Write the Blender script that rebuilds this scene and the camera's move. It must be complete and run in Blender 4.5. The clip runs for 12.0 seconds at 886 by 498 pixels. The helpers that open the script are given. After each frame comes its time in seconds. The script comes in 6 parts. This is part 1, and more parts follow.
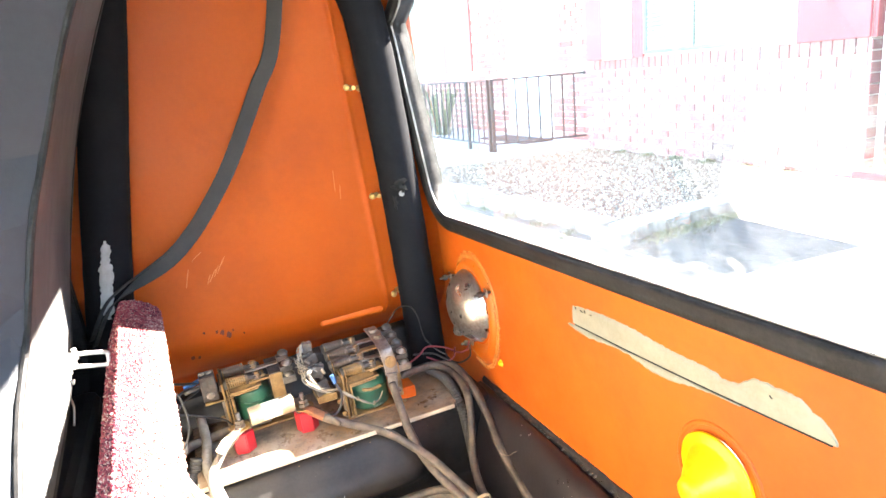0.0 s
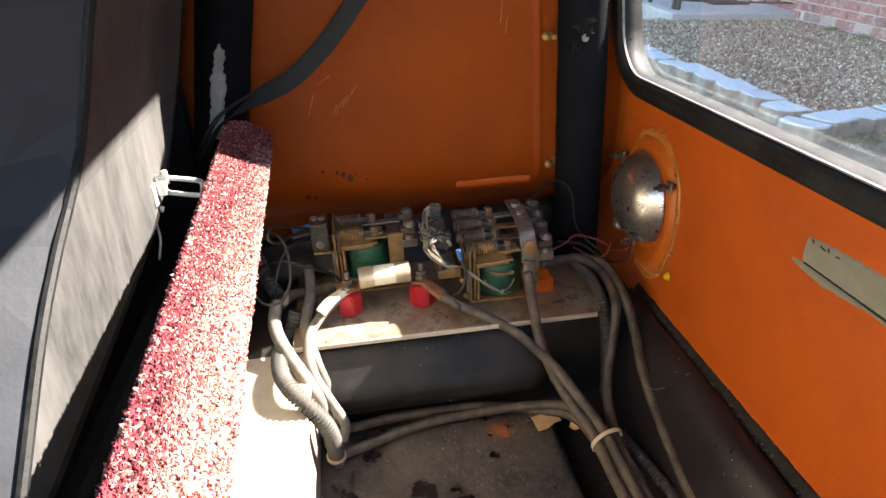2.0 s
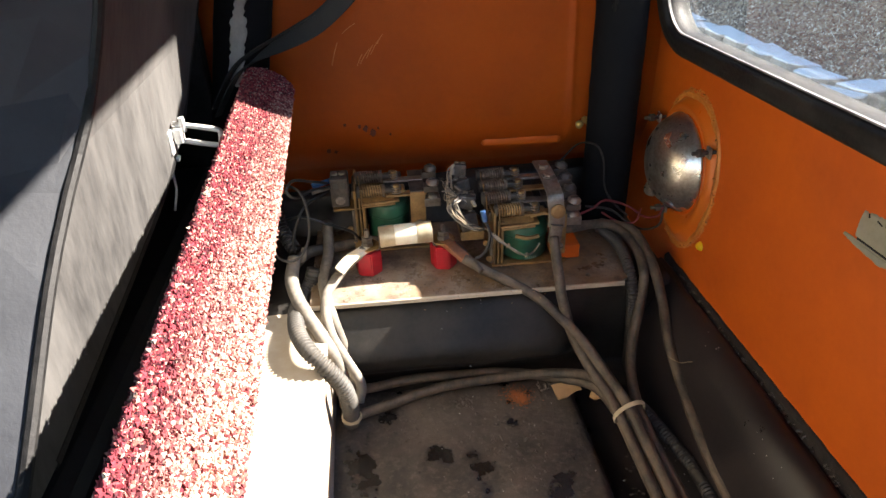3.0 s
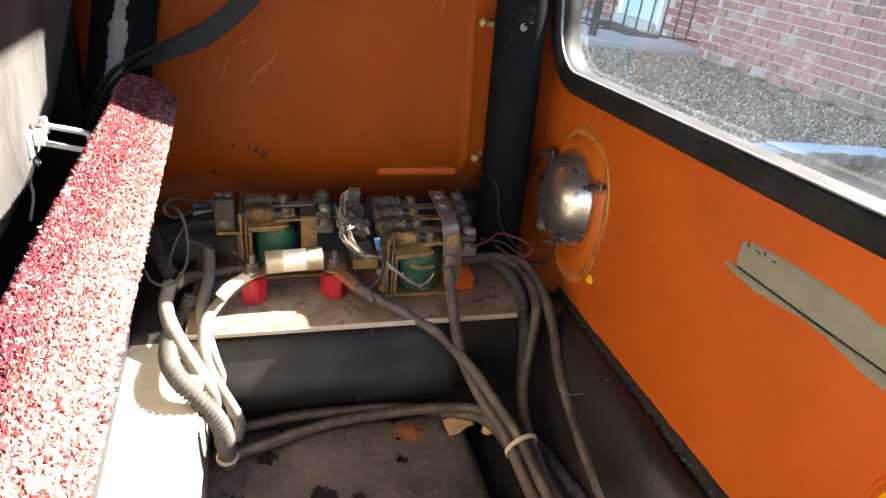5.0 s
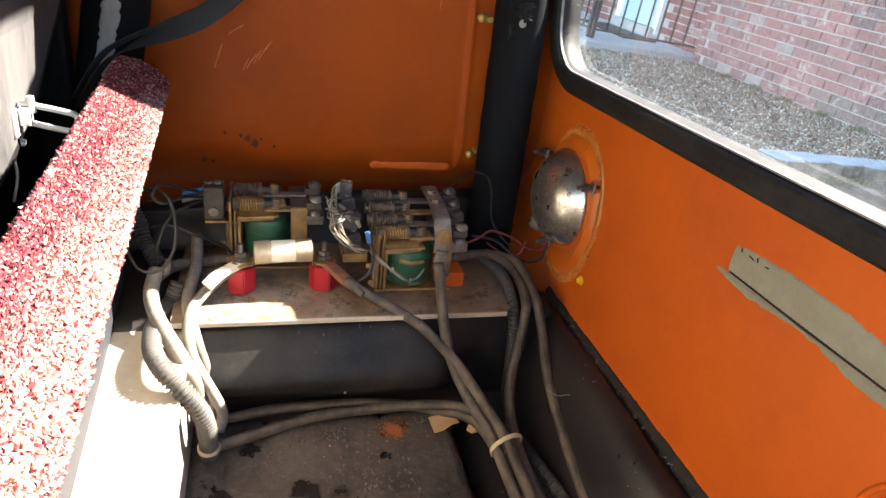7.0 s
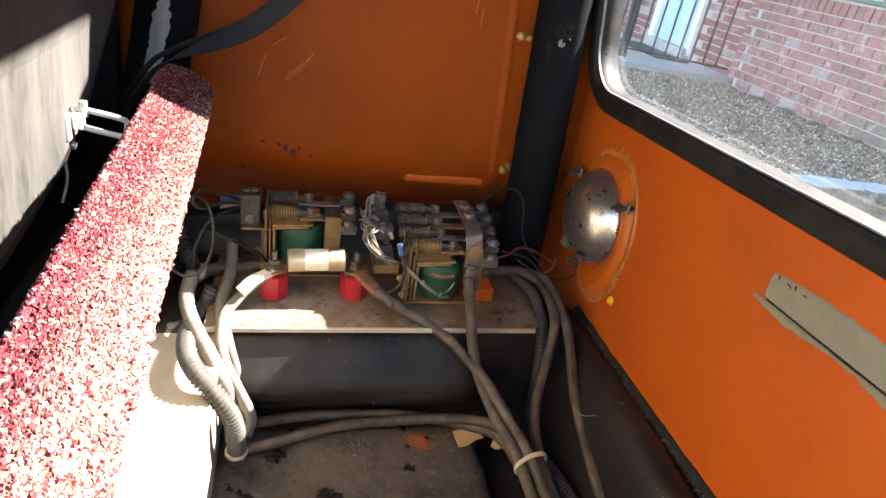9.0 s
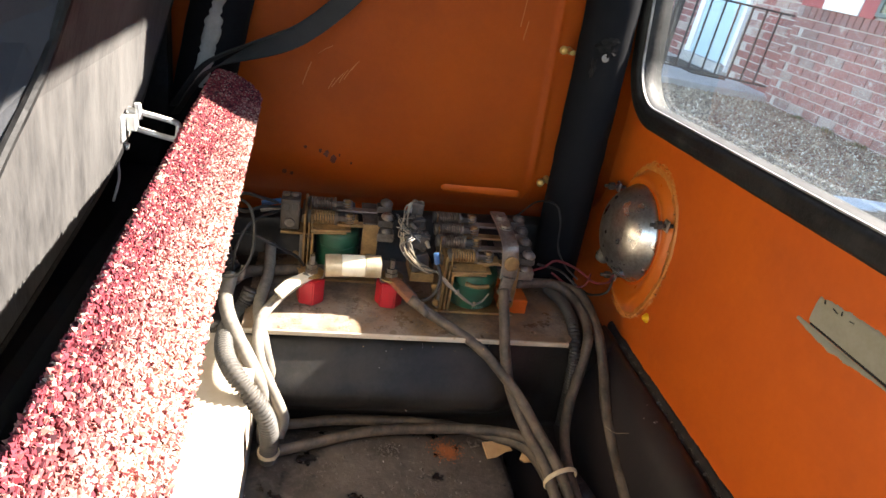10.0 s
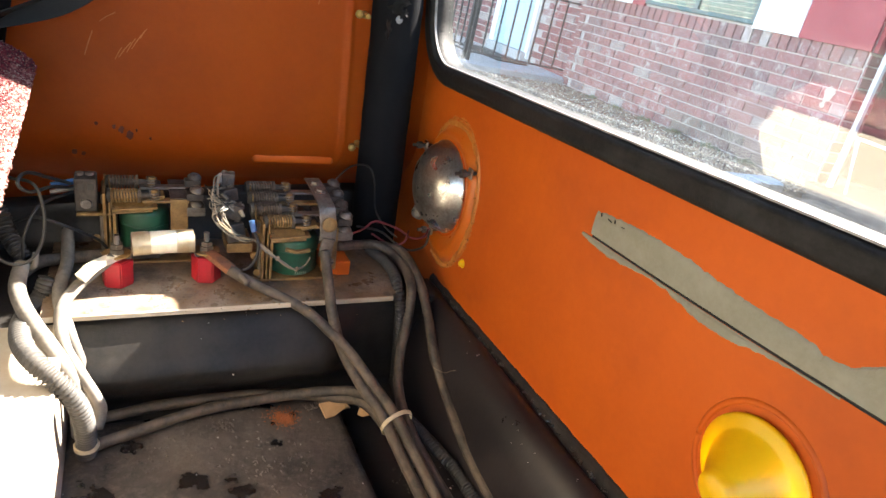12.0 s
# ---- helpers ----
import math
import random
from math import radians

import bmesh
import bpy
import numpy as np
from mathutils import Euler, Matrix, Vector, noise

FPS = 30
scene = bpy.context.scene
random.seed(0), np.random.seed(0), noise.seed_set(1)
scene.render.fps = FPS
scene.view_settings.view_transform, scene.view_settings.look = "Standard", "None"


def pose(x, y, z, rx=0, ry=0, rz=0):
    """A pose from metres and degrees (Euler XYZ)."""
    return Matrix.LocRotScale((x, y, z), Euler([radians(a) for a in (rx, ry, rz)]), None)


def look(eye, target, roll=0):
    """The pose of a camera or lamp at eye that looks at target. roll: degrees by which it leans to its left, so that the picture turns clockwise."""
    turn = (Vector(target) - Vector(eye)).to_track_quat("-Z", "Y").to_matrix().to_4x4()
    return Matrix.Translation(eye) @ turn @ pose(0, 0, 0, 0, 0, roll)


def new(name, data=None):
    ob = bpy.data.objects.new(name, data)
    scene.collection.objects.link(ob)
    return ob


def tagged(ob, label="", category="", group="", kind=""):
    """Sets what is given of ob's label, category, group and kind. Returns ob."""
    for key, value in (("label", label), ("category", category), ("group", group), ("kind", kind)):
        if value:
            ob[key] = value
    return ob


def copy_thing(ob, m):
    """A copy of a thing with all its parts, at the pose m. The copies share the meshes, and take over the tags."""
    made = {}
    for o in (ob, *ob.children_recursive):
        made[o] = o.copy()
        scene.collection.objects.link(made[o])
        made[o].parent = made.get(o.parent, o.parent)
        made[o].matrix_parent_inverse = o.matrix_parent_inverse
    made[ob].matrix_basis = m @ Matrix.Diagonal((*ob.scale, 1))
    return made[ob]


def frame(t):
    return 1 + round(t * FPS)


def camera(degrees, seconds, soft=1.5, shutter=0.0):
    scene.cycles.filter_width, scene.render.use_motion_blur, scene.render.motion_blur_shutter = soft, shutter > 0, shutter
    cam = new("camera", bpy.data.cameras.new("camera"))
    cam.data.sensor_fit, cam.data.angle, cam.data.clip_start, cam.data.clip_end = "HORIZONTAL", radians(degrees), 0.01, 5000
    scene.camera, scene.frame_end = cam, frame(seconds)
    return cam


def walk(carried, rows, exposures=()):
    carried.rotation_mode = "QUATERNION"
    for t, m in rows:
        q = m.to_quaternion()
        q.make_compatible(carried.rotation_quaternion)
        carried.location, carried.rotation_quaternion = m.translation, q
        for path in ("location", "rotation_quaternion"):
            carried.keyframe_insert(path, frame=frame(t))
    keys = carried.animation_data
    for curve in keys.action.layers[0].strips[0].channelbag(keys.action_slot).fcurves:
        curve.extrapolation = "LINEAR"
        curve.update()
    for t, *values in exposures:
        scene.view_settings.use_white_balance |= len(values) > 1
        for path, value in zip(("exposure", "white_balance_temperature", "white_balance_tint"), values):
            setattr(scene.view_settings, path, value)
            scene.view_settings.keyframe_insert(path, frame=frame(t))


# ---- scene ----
# The car stands on a sloping drive: its own frame is turned by this against the house.
CAR = pose(0, 0, 0, 0, -3.7, 0)
cam = camera(66.9, 12.0)
PATH = [
    (0, (-0.2781, -0.7917, 0.9080), (0.3895, 1.0137, 0.3637), -8.43),
    (0.5, (-0.2555, -0.7771, 0.9008), (0.4597, 0.9877, 0.2906), -4.34),
    (1, (-0.2497, -0.7286, 0.8856), (0.2593, 1.0344, 0.0902), -4.99),
    (1.5, (-0.2429, -0.6670, 0.8799), (0.0795, 1.0988, -0.0024), -5.25),
    (2, (-0.2514, -0.6167, 0.8701), (-0.0359, 1.1466, -0.0486), -2.90),
    (2.5, (-0.2595, -0.5982, 0.8584), (-0.0790, 1.1467, -0.1014), -3.17),
    (3, (-0.2594, -0.5920, 0.8591), (-0.0943, 1.1188, -0.1631), -1.58),
    (3.5, (-0.2638, -0.5870, 0.8478), (0.0086, 1.1656, -0.0772), 1.41),
    (5.5, (-0.2584, -0.5820, 0.8311), (0.2494, 1.1344, -0.0618), 4.83),
    (6, (-0.2586, -0.5813, 0.8298), (0.2501, 1.1312, -0.0705), 5.32),
    (6.5, (-0.2583, -0.5771, 0.8288), (0.2579, 1.1347, -0.0681), 6.64),
    (7, (-0.2581, -0.5771, 0.8283), (0.2594, 1.1335, -0.0709), 7.12),
    (9, (-0.2679, -0.5780, 0.8304), (0.1833, 1.1643, -0.0429), 8.30),
    (9.5, (-0.2727, -0.5790, 0.8294), (0.1460, 1.1730, -0.0393), 8.98),
    (10, (-0.2789, -0.5779, 0.8314), (0.0948, 1.1885, -0.0299), 9.30),
    (10.5, (-0.2803, -0.5773, 0.8300), (0.1047, 1.1866, -0.0309), 9.61),
    (11, (-0.2731, -0.5898, 0.8190), (0.3250, 1.1260, -0.0184), 10.62),
    (11.5, (-0.2763, -0.6048, 0.7916), (0.4961, 1.0466, -0.0321), 12.30),
    (12, (-0.2663, -0.6146, 0.8037), (0.5726, 1.0178, 0.0084), 9.69),
]
walk(cam, [(t, CAR @ look(eye, target, roll)) for t, eye, target, roll in PATH],
     [(t, stops + 0.44, 6850, 13) for t, stops in ((0.0, 4.6), (0.1, 4.15), (0.3, 3.05), (0.5, 2.65), (0.7, 2.6), (1.0, 2.58), (1.5, 2.68), (2.0, 2.55), (3.5, 2.3), (5.5, 2.8), (7.0, 2.8), (9.0, 2.75), (10.5, 2.52), (11.0, 2.54), (11.5, 2.88), (12.0, 2.94))])

# ---- sky and sun ----
world = bpy.data.worlds.new("sky")
scene.world = world
world.use_nodes = True
wt = world.node_tree
sky = wt.nodes.new("ShaderNodeTexSky")
sky.sky_type, sky.sun_disc = "NISHITA", False
sky.sun_elevation, sky.sun_rotation = radians(43.6), radians(76)
sky.dust_density = 0.0
wt.links.new(sky.outputs[0], wt.nodes["Background"].inputs[0])
wt.nodes["Background"].inputs[1].default_value = 0.15
sun = new("sun", bpy.data.lights.new("sun", "SUN"))
sun.data.energy, sun.data.angle, sun.data.color = 5.0, radians(0.53), (1.0, 0.95, 0.87)
sun.matrix_world = look((9.42, 2.5, 9.23), (0, 0, 0))


# ---- materials ----
def nodes_of(name):
    m = bpy.data.materials.new(name)
    m.use_nodes = True
    t = m.node_tree
    return m, t, t.nodes["Principled BSDF"]


def coords(t, scale=(1, 1, 1)):
    tc, mp = t.nodes.new("ShaderNodeTexCoord"), t.nodes.new("ShaderNodeMapping")
    mp.inputs["Scale"].default_value = scale
    t.links.new(tc.outputs["Object"], mp.inputs["Vector"])
    return mp.outputs[0]


def noise_of(t, vec, scale, detail=4, rough=0.6):
    n = t.nodes.new("ShaderNodeTexNoise")
    n.inputs["Scale"].default_value, n.inputs["Detail"].default_value, n.inputs["Roughness"].default_value = scale, detail, rough
    t.links.new(vec, n.inputs["Vector"])
    return n.outputs["Fac"]


def ramp(t, fac, stops):
    r = t.nodes.new("ShaderNodeValToRGB")
    e = r.color_ramp.elements
    while len(e) < len(stops):
        e.new(0.5)
    for el, (p, c) in zip(e, stops):
        el.position, el.color = p, (*c, 1) if len(c) == 3 else c
    t.links.new(fac, r.inputs[0])
    return r.outputs[0]


def mixed(t, fac, a, b):
    m = t.nodes.new("ShaderNodeMix")
    m.data_type = "RGBA"
    for sock, v in ((m.inputs[0], fac), (m.inputs[6], a), (m.inputs[7], b)):
        if isinstance(v, (int, float)):
            sock.default_value = v
        elif isinstance(v, tuple):
            sock.default_value = (*v, 1)
        else:
            t.links.new(v, sock)
    return m.outputs[2]


def surface(name, col, dirt, rough=0.5, metal=0.0, big=6.0, small=90.0, amount=0.5, bump=0.15, dist=0.001,
            stretch=(1, 1, 1), rough2=None, spread=(0.42, 0.66)):
    """Base colour with stains at a large scale and grain at a small one, both in metres."""
    m, t, b = nodes_of(name)
    v = coords(t, stretch)
    stains = noise_of(t, v, big, 6, 0.65)
    grain = noise_of(t, v, small, 5, 0.7)
    mask = ramp(t, stains, [(spread[0], (0, 0, 0)), (spread[1], (amount,) * 3)])
    c = mixed(t, mask, col, dirt)
    c = mixed(t, ramp(t, grain, [(0.35, (0, 0, 0)), (0.7, (0.35 * amount + 0.06,) * 3)]), c, dirt)
    t.links.new(c, b.inputs["Base Color"])
    r2 = rough + 0.2 if rough2 is None else rough2
    t.links.new(ramp(t, stains, [(0.3, (rough,) * 3), (0.7, (min(r2, 1),) * 3)]), b.inputs["Roughness"])
    b.inputs["Metallic"].default_value = metal
    if bump:
        bp = t.nodes.new("ShaderNodeBump")
        bp.inputs["Strength"].default_value, bp.inputs["Distance"].default_value = bump, dist
        t.links.new(grain, bp.inputs["Height"])
        t.links.new(bp.outputs[0], b.inputs["Normal"])
    return m


def island_mix(name, stops, rough=0.9, by="island", weather=False):
    """Colour picked at random for each piece."""
    m, t, b = nodes_of(name)
    if by == "island":
        fac = t.nodes.new("ShaderNodeNewGeometry").outputs["Random Per Island"]
    else:
        fac = t.nodes.new("ShaderNodeObjectInfo").outputs["Random"]
    c = ramp(t, fac, stops)
    n = noise_of(t, coords(t), 60, 5, 0.7)
    c = mixed(t, ramp(t, n, [(0.4, (0, 0, 0)), (0.75, (0.4,) * 3)]), c, (0.5, 0.47, 0.42) if by != "island" else (0.2, 0.1, 0.1))
    if weather:
        pos = t.nodes.new("ShaderNodeNewGeometry").outputs["Position"]
        c = mixed(t, ramp(t, noise_of(t, pos, 9, 9, 0.85), [(0.54, (0, 0, 0)), (0.61, (0.75,) * 3)]), c, (0.48, 0.42, 0.38))
        c = mixed(t, ramp(t, noise_of(t, pos, 2.2, 5, 0.6), [(0.45, (0, 0, 0)), (0.75, (0.65,) * 3)]), c, (0.1, 0.05, 0.05))
    t.links.new(c, b.inputs["Base Color"])
    b.inputs["Roughness"].default_value = rough
    return m


def shell(name, col, glow=0.5):
    """Thin plastic that lets light through."""
    m, t, b = nodes_of(name)
    n = noise_of(t, coords(t), 25, 4, 0.6)
    c = mixed(t, n, col, tuple(0.8 * k for k in col))
    t.links.new(c, b.inputs["Base Color"])
    b.inputs["Roughness"].default_value = 0.35
    tr, mx = t.nodes.new("ShaderNodeBsdfTranslucent"), t.nodes.new("ShaderNodeMixShader")
    t.links.new(c, tr.inputs[0])
    mx.inputs[0].default_value = glow
    t.links.new(b.outputs[0], mx.inputs[1])
    t.links.new(tr.outputs[0], mx.inputs[2])
    t.links.new(mx.outputs[0], t.nodes["Material Output"].inputs[0])
    return m


def pane_glass(name, dust=0.008, specks=True, ior=2.0):
    """Clear glass with a film of dust and pale specks."""
    m, t, b = nodes_of(name)
    t.nodes.remove(b)
    v = coords(t)
    clear, gloss, fres = (t.nodes.new("ShaderNodeBsdfTransparent"), t.nodes.new("ShaderNodeBsdfGlossy"), t.nodes.new("ShaderNodeFresnel"))
    clear.inputs[0].default_value = (0.97, 0.99, 0.98, 1)
    gloss.inputs["Roughness"].default_value = 0.0
    fres.inputs[0].default_value = ior
    g = t.nodes.new("ShaderNodeMixShader")
    for i, s in enumerate((fres.outputs[0], clear.outputs[0], gloss.outputs[0])):
        t.links.new(s, g.inputs[i])
    dif, tra, film = t.nodes.new("ShaderNodeBsdfDiffuse"), t.nodes.new("ShaderNodeBsdfTranslucent"), t.nodes.new("ShaderNodeMixShader")
    dif.inputs[0].default_value = tra.inputs[0].default_value = (0.75, 0.8, 0.82, 1)
    t.links.new(dif.outputs[0], film.inputs[1])
    t.links.new(tra.outputs[0], film.inputs[2])
    haze = ramp(t, noise_of(t, v, 9, 6, 0.7), [(0.35, (dust * 0.5,) * 3), (0.8, (dust * 1.9,) * 3)])
    fac = haze
    if specks:
        # dust gathers along the lower rubber
        sep = t.nodes.new("ShaderNodeSeparateXYZ")
        t.links.new(v, sep.inputs[0])
        slope, high = t.nodes.new("ShaderNodeMath"), t.nodes.new("ShaderNodeMath")
        slope.operation, high.operation = "MULTIPLY_ADD", "ADD"
        t.links.new(sep.outputs[1], slope.inputs[0])
        slope.inputs[1].default_value, slope.inputs[2].default_value = 0.037, -0.0215
        t.links.new(sep.outputs[2], high.inputs[0])
        t.links.new(slope.outputs[0], high.inputs[1])
        low = ramp(t, high.outputs[0], [(0.001, (0.05,) * 3), (0.008, (0.02,) * 3), (0.025, (0.011,) * 3), (0.065, (0.006,) * 3), (0.13, (0, 0, 0))])
        fray = ramp(t, noise_of(t, v, 60, 6, 0.75), [(0.4, (0.06,) * 3), (0.6, (1.2,) * 3)])
        lm, la = t.nodes.new("ShaderNodeMath"), t.nodes.new("ShaderNodeMath")
        lm.operation, la.operation = "MULTIPLY", "ADD"
        t.links.new(low, lm.inputs[0])
        t.links.new(fray, lm.inputs[1])
        t.links.new(lm.outputs[0], la.inputs[0])
        t.links.new(haze, la.inputs[1])
        haze = la.outputs[0]
        vo = t.nodes.new("ShaderNodeTexVoronoi")
        vo.inputs["Scale"].default_value, vo.inputs["Randomness"].default_value = 175, 1
        t.links.new(v, vo.inputs["Vector"])
        dot = ramp(t, vo.outputs["Distance"], [(0.02, (0.45,) * 3), (0.1, (0, 0, 0))])
        patch = ramp(t, noise_of(t, v, 14, 3), [(0.52, (0, 0, 0)), (0.6, (1, 1, 1))])
        mul = t.nodes.new("ShaderNodeMath")
        mul.operation = "MULTIPLY"
        t.links.new(dot, mul.inputs[0])
        t.links.new(patch, mul.inputs[1])
        add = t.nodes.new("ShaderNodeMath")
        add.operation = "MAXIMUM"
        t.links.new(haze, add.inputs[0])
        t.links.new(mul.outputs[0], add.inputs[1])
        fac = add.outputs[0]
    out = t.nodes.new("ShaderNodeMixShader")
    t.links.new(fac, out.inputs[0])
    t.links.new(g.outputs[0], out.inputs[1])
    t.links.new(film.outputs[0], out.inputs[2])
    t.links.new(out.outputs[0], t.nodes["Material Output"].inputs[0])
    return m


ORANGE = surface("orange_plastic", (0.5, 0.094, 0.008), (0.34, 0.056, 0.008), 0.42, 0, 5, 140, 0.35, 0.05)
GLOSSY = surface("glossy_orange_plastic", (0.5, 0.105, 0.009), (0.42, 0.12, 0.012), 0.24, 0, 12, 140, 0.35, 0.05)
ORANGE.node_tree.nodes["Principled BSDF"].inputs["Specular IOR Level"].default_value = 0.22
t_, b_ = ORANGE.node_tree, ORANGE.node_tree.nodes["Principled BSDF"]
base_ = b_.inputs["Base Color"].links[0].from_socket
scuff = ramp(t_, noise_of(t_, coords(t_, (1, 1, 0.14)), 34, 8, 0.8), [(0.64, (0, 0, 0)), (0.74, (0.16,) * 3)])
smudge = ramp(t_, noise_of(t_, coords(t_), 2.6, 7, 0.7), [(0.48, (0, 0, 0)), (0.68, (0.65,) * 3)])
c_ = mixed(t_, smudge, base_, (0.27, 0.05, 0.012))
c_ = mixed(t_, scuff, c_, (0.62, 0.2, 0.05))
t_.links.new(c_, b_.inputs["Base Color"])
STAIN = surface("dried_splash", (0.12, 0.022, 0.008), (0.06, 0.015, 0.008), 0.7, 0, 60, 300, 0.5, 0.2)
SCRATCH = surface("scratched_plastic", (0.6, 0.19, 0.05), (0.5, 0.14, 0.03), 0.6, 0, 60, 300, 0.5, 0)
CAULK = surface("yellowed_sealant", (0.55, 0.2, 0.03), (0.3, 0.085, 0.012), 0.45, 0, 30, 200, 0.7, 0.3)
BLACK = surface("black_plastic", (0.0075, 0.0072, 0.007), (0.036, 0.032, 0.028), 0.3, 0, 14, 220, 0.6, 0.3, rough2=0.5)
BLACK.node_tree.nodes["Principled BSDF"].inputs["Specular IOR Level"].default_value = 0.28
HUMP = surface("black_moulding", (0.012, 0.0105, 0.012), (0.034, 0.025, 0.024), 0.26, 0, 12, 180, 0.6, 0.2, rough2=0.45)
GRIME, t_, b_ = nodes_of("dusty_black_floor")
v_ = coords(t_)
c_ = mixed(t_, ramp(t_, noise_of(t_, v_, 9, 6, 0.7), [(0.38, (0, 0, 0)), (0.62, (1, 1, 1))]), (0.022, 0.018, 0.016), (0.085, 0.067, 0.054))
c_ = mixed(t_, ramp(t_, noise_of(t_, v_, 140, 5, 0.75), [(0.5, (0, 0, 0)), (0.7, (0.6,) * 3)]), c_, (0.14, 0.115, 0.095))
damp = ramp(t_, noise_of(t_, v_, 26, 5, 0.6), [(0.57, (0, 0, 0)), (0.62, (1, 1, 1))])
c_ = mixed(t_, damp, c_, (0.012, 0.01, 0.009))
t_.links.new(c_, b_.inputs["Base Color"])
t_.links.new(ramp(t_, noise_of(t_, v_, 26, 5, 0.6), [(0.55, (0.62,) * 3), (0.62, (0.26,) * 3)]), b_.inputs["Roughness"])
bp_ = t_.nodes.new("ShaderNodeBump")
bp_.inputs["Strength"].default_value, bp_.inputs["Distance"].default_value = 0.6, 0.003
t_.links.new(noise_of(t_, v_, 45, 7, 0.7), bp_.inputs["Height"])
t_.links.new(bp_.outputs[0], b_.inputs["Normal"])
PADDING = surface("black_tube_padding", (0.005, 0.0055, 0.007), (0.014, 0.014, 0.015), 0.75, 0, 12, 120, 0.4, 0.2)
PADDING.node_tree.nodes["Principled BSDF"].inputs["Specular IOR Level"].default_value = 0.06
PEEL = surface("bare_primer", (0.5, 0.49, 0.47), (0.3, 0.29, 0.27), 0.7, 0, 60, 200, 0.6, 0.3)
RUBBER = surface("window_rubber", (0.006, 0.006, 0.0065), (0.034, 0.033, 0.032), 0.5, 0, 40, 260, 0.6, 0.5)
BEAD = surface("pale_glazing_bead", (0.26, 0.255, 0.245), (0.07, 0.066, 0.062), 0.4, 0.3, 30, 300, 0.7, 0.2)
RUBBER.node_tree.nodes["Principled BSDF"].inputs["Specular IOR Level"].default_value = 0.2
PUTTY = surface("grey_body_filler", (0.2, 0.185, 0.13), (0.26, 0.25, 0.19), 0.8, 0, 25, 200, 0.6, 0.5)
STEEL = surface("dull_steel", (0.27, 0.235, 0.195), (0.045, 0.032, 0.022), 0.36, 0.65, 60, 380, 0.7, 0.3, spread=(0.42, 0.72))
CHROME = surface("aged_chrome", (0.58, 0.56, 0.51), (0.2, 0.165, 0.12), 0.2, 0.9, 40, 320, 0.7, 0.12, rough2=0.42)
BRASS = surface("dirty_plated_steel", (0.36, 0.22, 0.085), (0.04, 0.025, 0.015), 0.42, 0.4, 45, 420, 0.7, 0.3, spread=(0.4, 0.75))
SHELFM, t_, b_ = nodes_of("grimy_shelf_sheet")
v_ = coords(t_)
c_ = mixed(t_, ramp(t_, noise_of(t_, v_, 11, 6, 0.65), [(0.42, (0, 0, 0)), (0.62, (1, 1, 1))]), (0.26, 0.215, 0.17), (0.2, 0.12, 0.06))
c_ = mixed(t_, ramp(t_, noise_of(t_, v_, 30, 6, 0.75), [(0.46, (0, 0, 0)), (0.62, (0.85,) * 3)]), c_, (0.085, 0.06, 0.044))
c_ = mixed(t_, ramp(t_, noise_of(t_, v_, 260, 4, 0.8), [(0.6, (0, 0, 0)), (0.68, (0.85,) * 3)]), c_, (0.05, 0.035, 0.025))
c_ = mixed(t_, ramp(t_, noise_of(t_, coords(t_, (9, 90, 1)), 6, 3, 0.6), [(0.7, (0, 0, 0)), (0.73, (0.6,) * 3)]), c_, (0.66, 0.62, 0.55))
t_.links.new(c_, b_.inputs["Base Color"])
t_.links.new(ramp(t_, noise_of(t_, v_, 24, 5, 0.7), [(0.35, (0.22,) * 3), (0.65, (0.5,) * 3)]), b_.inputs["Roughness"])
b_.inputs["Metallic"].default_value = 0.05
EDGE = surface("worn_sheet_edge", (0.62, 0.56, 0.46), (0.3, 0.22, 0.13), 0.45, 0.3, 30, 250, 0.6, 0.2, stretch=(0.3, 1, 1))
COPPER = surface("dull_copper", (0.34, 0.14, 0.07), (0.12, 0.06, 0.04), 0.45, 0.5, 60, 250, 0.7, 0.2)
GREEN = surface("green_coil_wrap", (0.011, 0.095, 0.05), (0.03, 0.04, 0.024), 0.4, 0, 40, 180, 0.6, 0.15)
REDM = surface("red_insulator", (0.43, 0.01, 0.022), (0.2, 0.018, 0.02), 0.35, 0, 60, 200, 0.5, 0.1)
FUSE = surface("fuse_sleeve", (0.56, 0.48, 0.33), (0.34, 0.25, 0.14), 0.36, 0.5, 40, 200, 0.6, 0.1)
PAPER = surface("fuse_label", (0.8, 0.76, 0.62), (0.62, 0.55, 0.4), 0.7, 0, 60, 200, 0.5, 0.1)
CABLE = surface("dusty_cable", (0.024, 0.02, 0.017), (0.12, 0.092, 0.067), 0.5, 0, 55, 330, 0.95, 0.6, stretch=(1, 0.6, 1), spread=(0.4, 0.62))
CABLE2 = surface("grey_cable", (0.11, 0.098, 0.082), (0.29, 0.26, 0.215), 0.75, 0, 30, 200, 0.75, 0.3)
HOSE = surface("grey_hose", (0.04, 0.038, 0.034), (0.1, 0.09, 0.078), 0.55, 0, 30, 200, 0.7, 0.2)
HOSEB = surface("black_hose", (0.02, 0.02, 0.02), (0.07, 0.06, 0.05), 0.5, 0, 30, 200, 0.5, 0.2)
WIRE = surface("black_wire", (0.01, 0.01, 0.0105), (0.032, 0.03, 0.028), 0.5, 0, 60, 200, 0.5, 0)
WIREW = surface("white_wire", (0.3, 0.25, 0.18), (0.13, 0.1, 0.065), 0.85, 0, 60, 200, 0.6, 0)
WIRER = surface("red_wire", (0.2, 0.02, 0.03), (0.05, 0.015, 0.015), 0.5, 0, 60, 200, 0.5, 0)
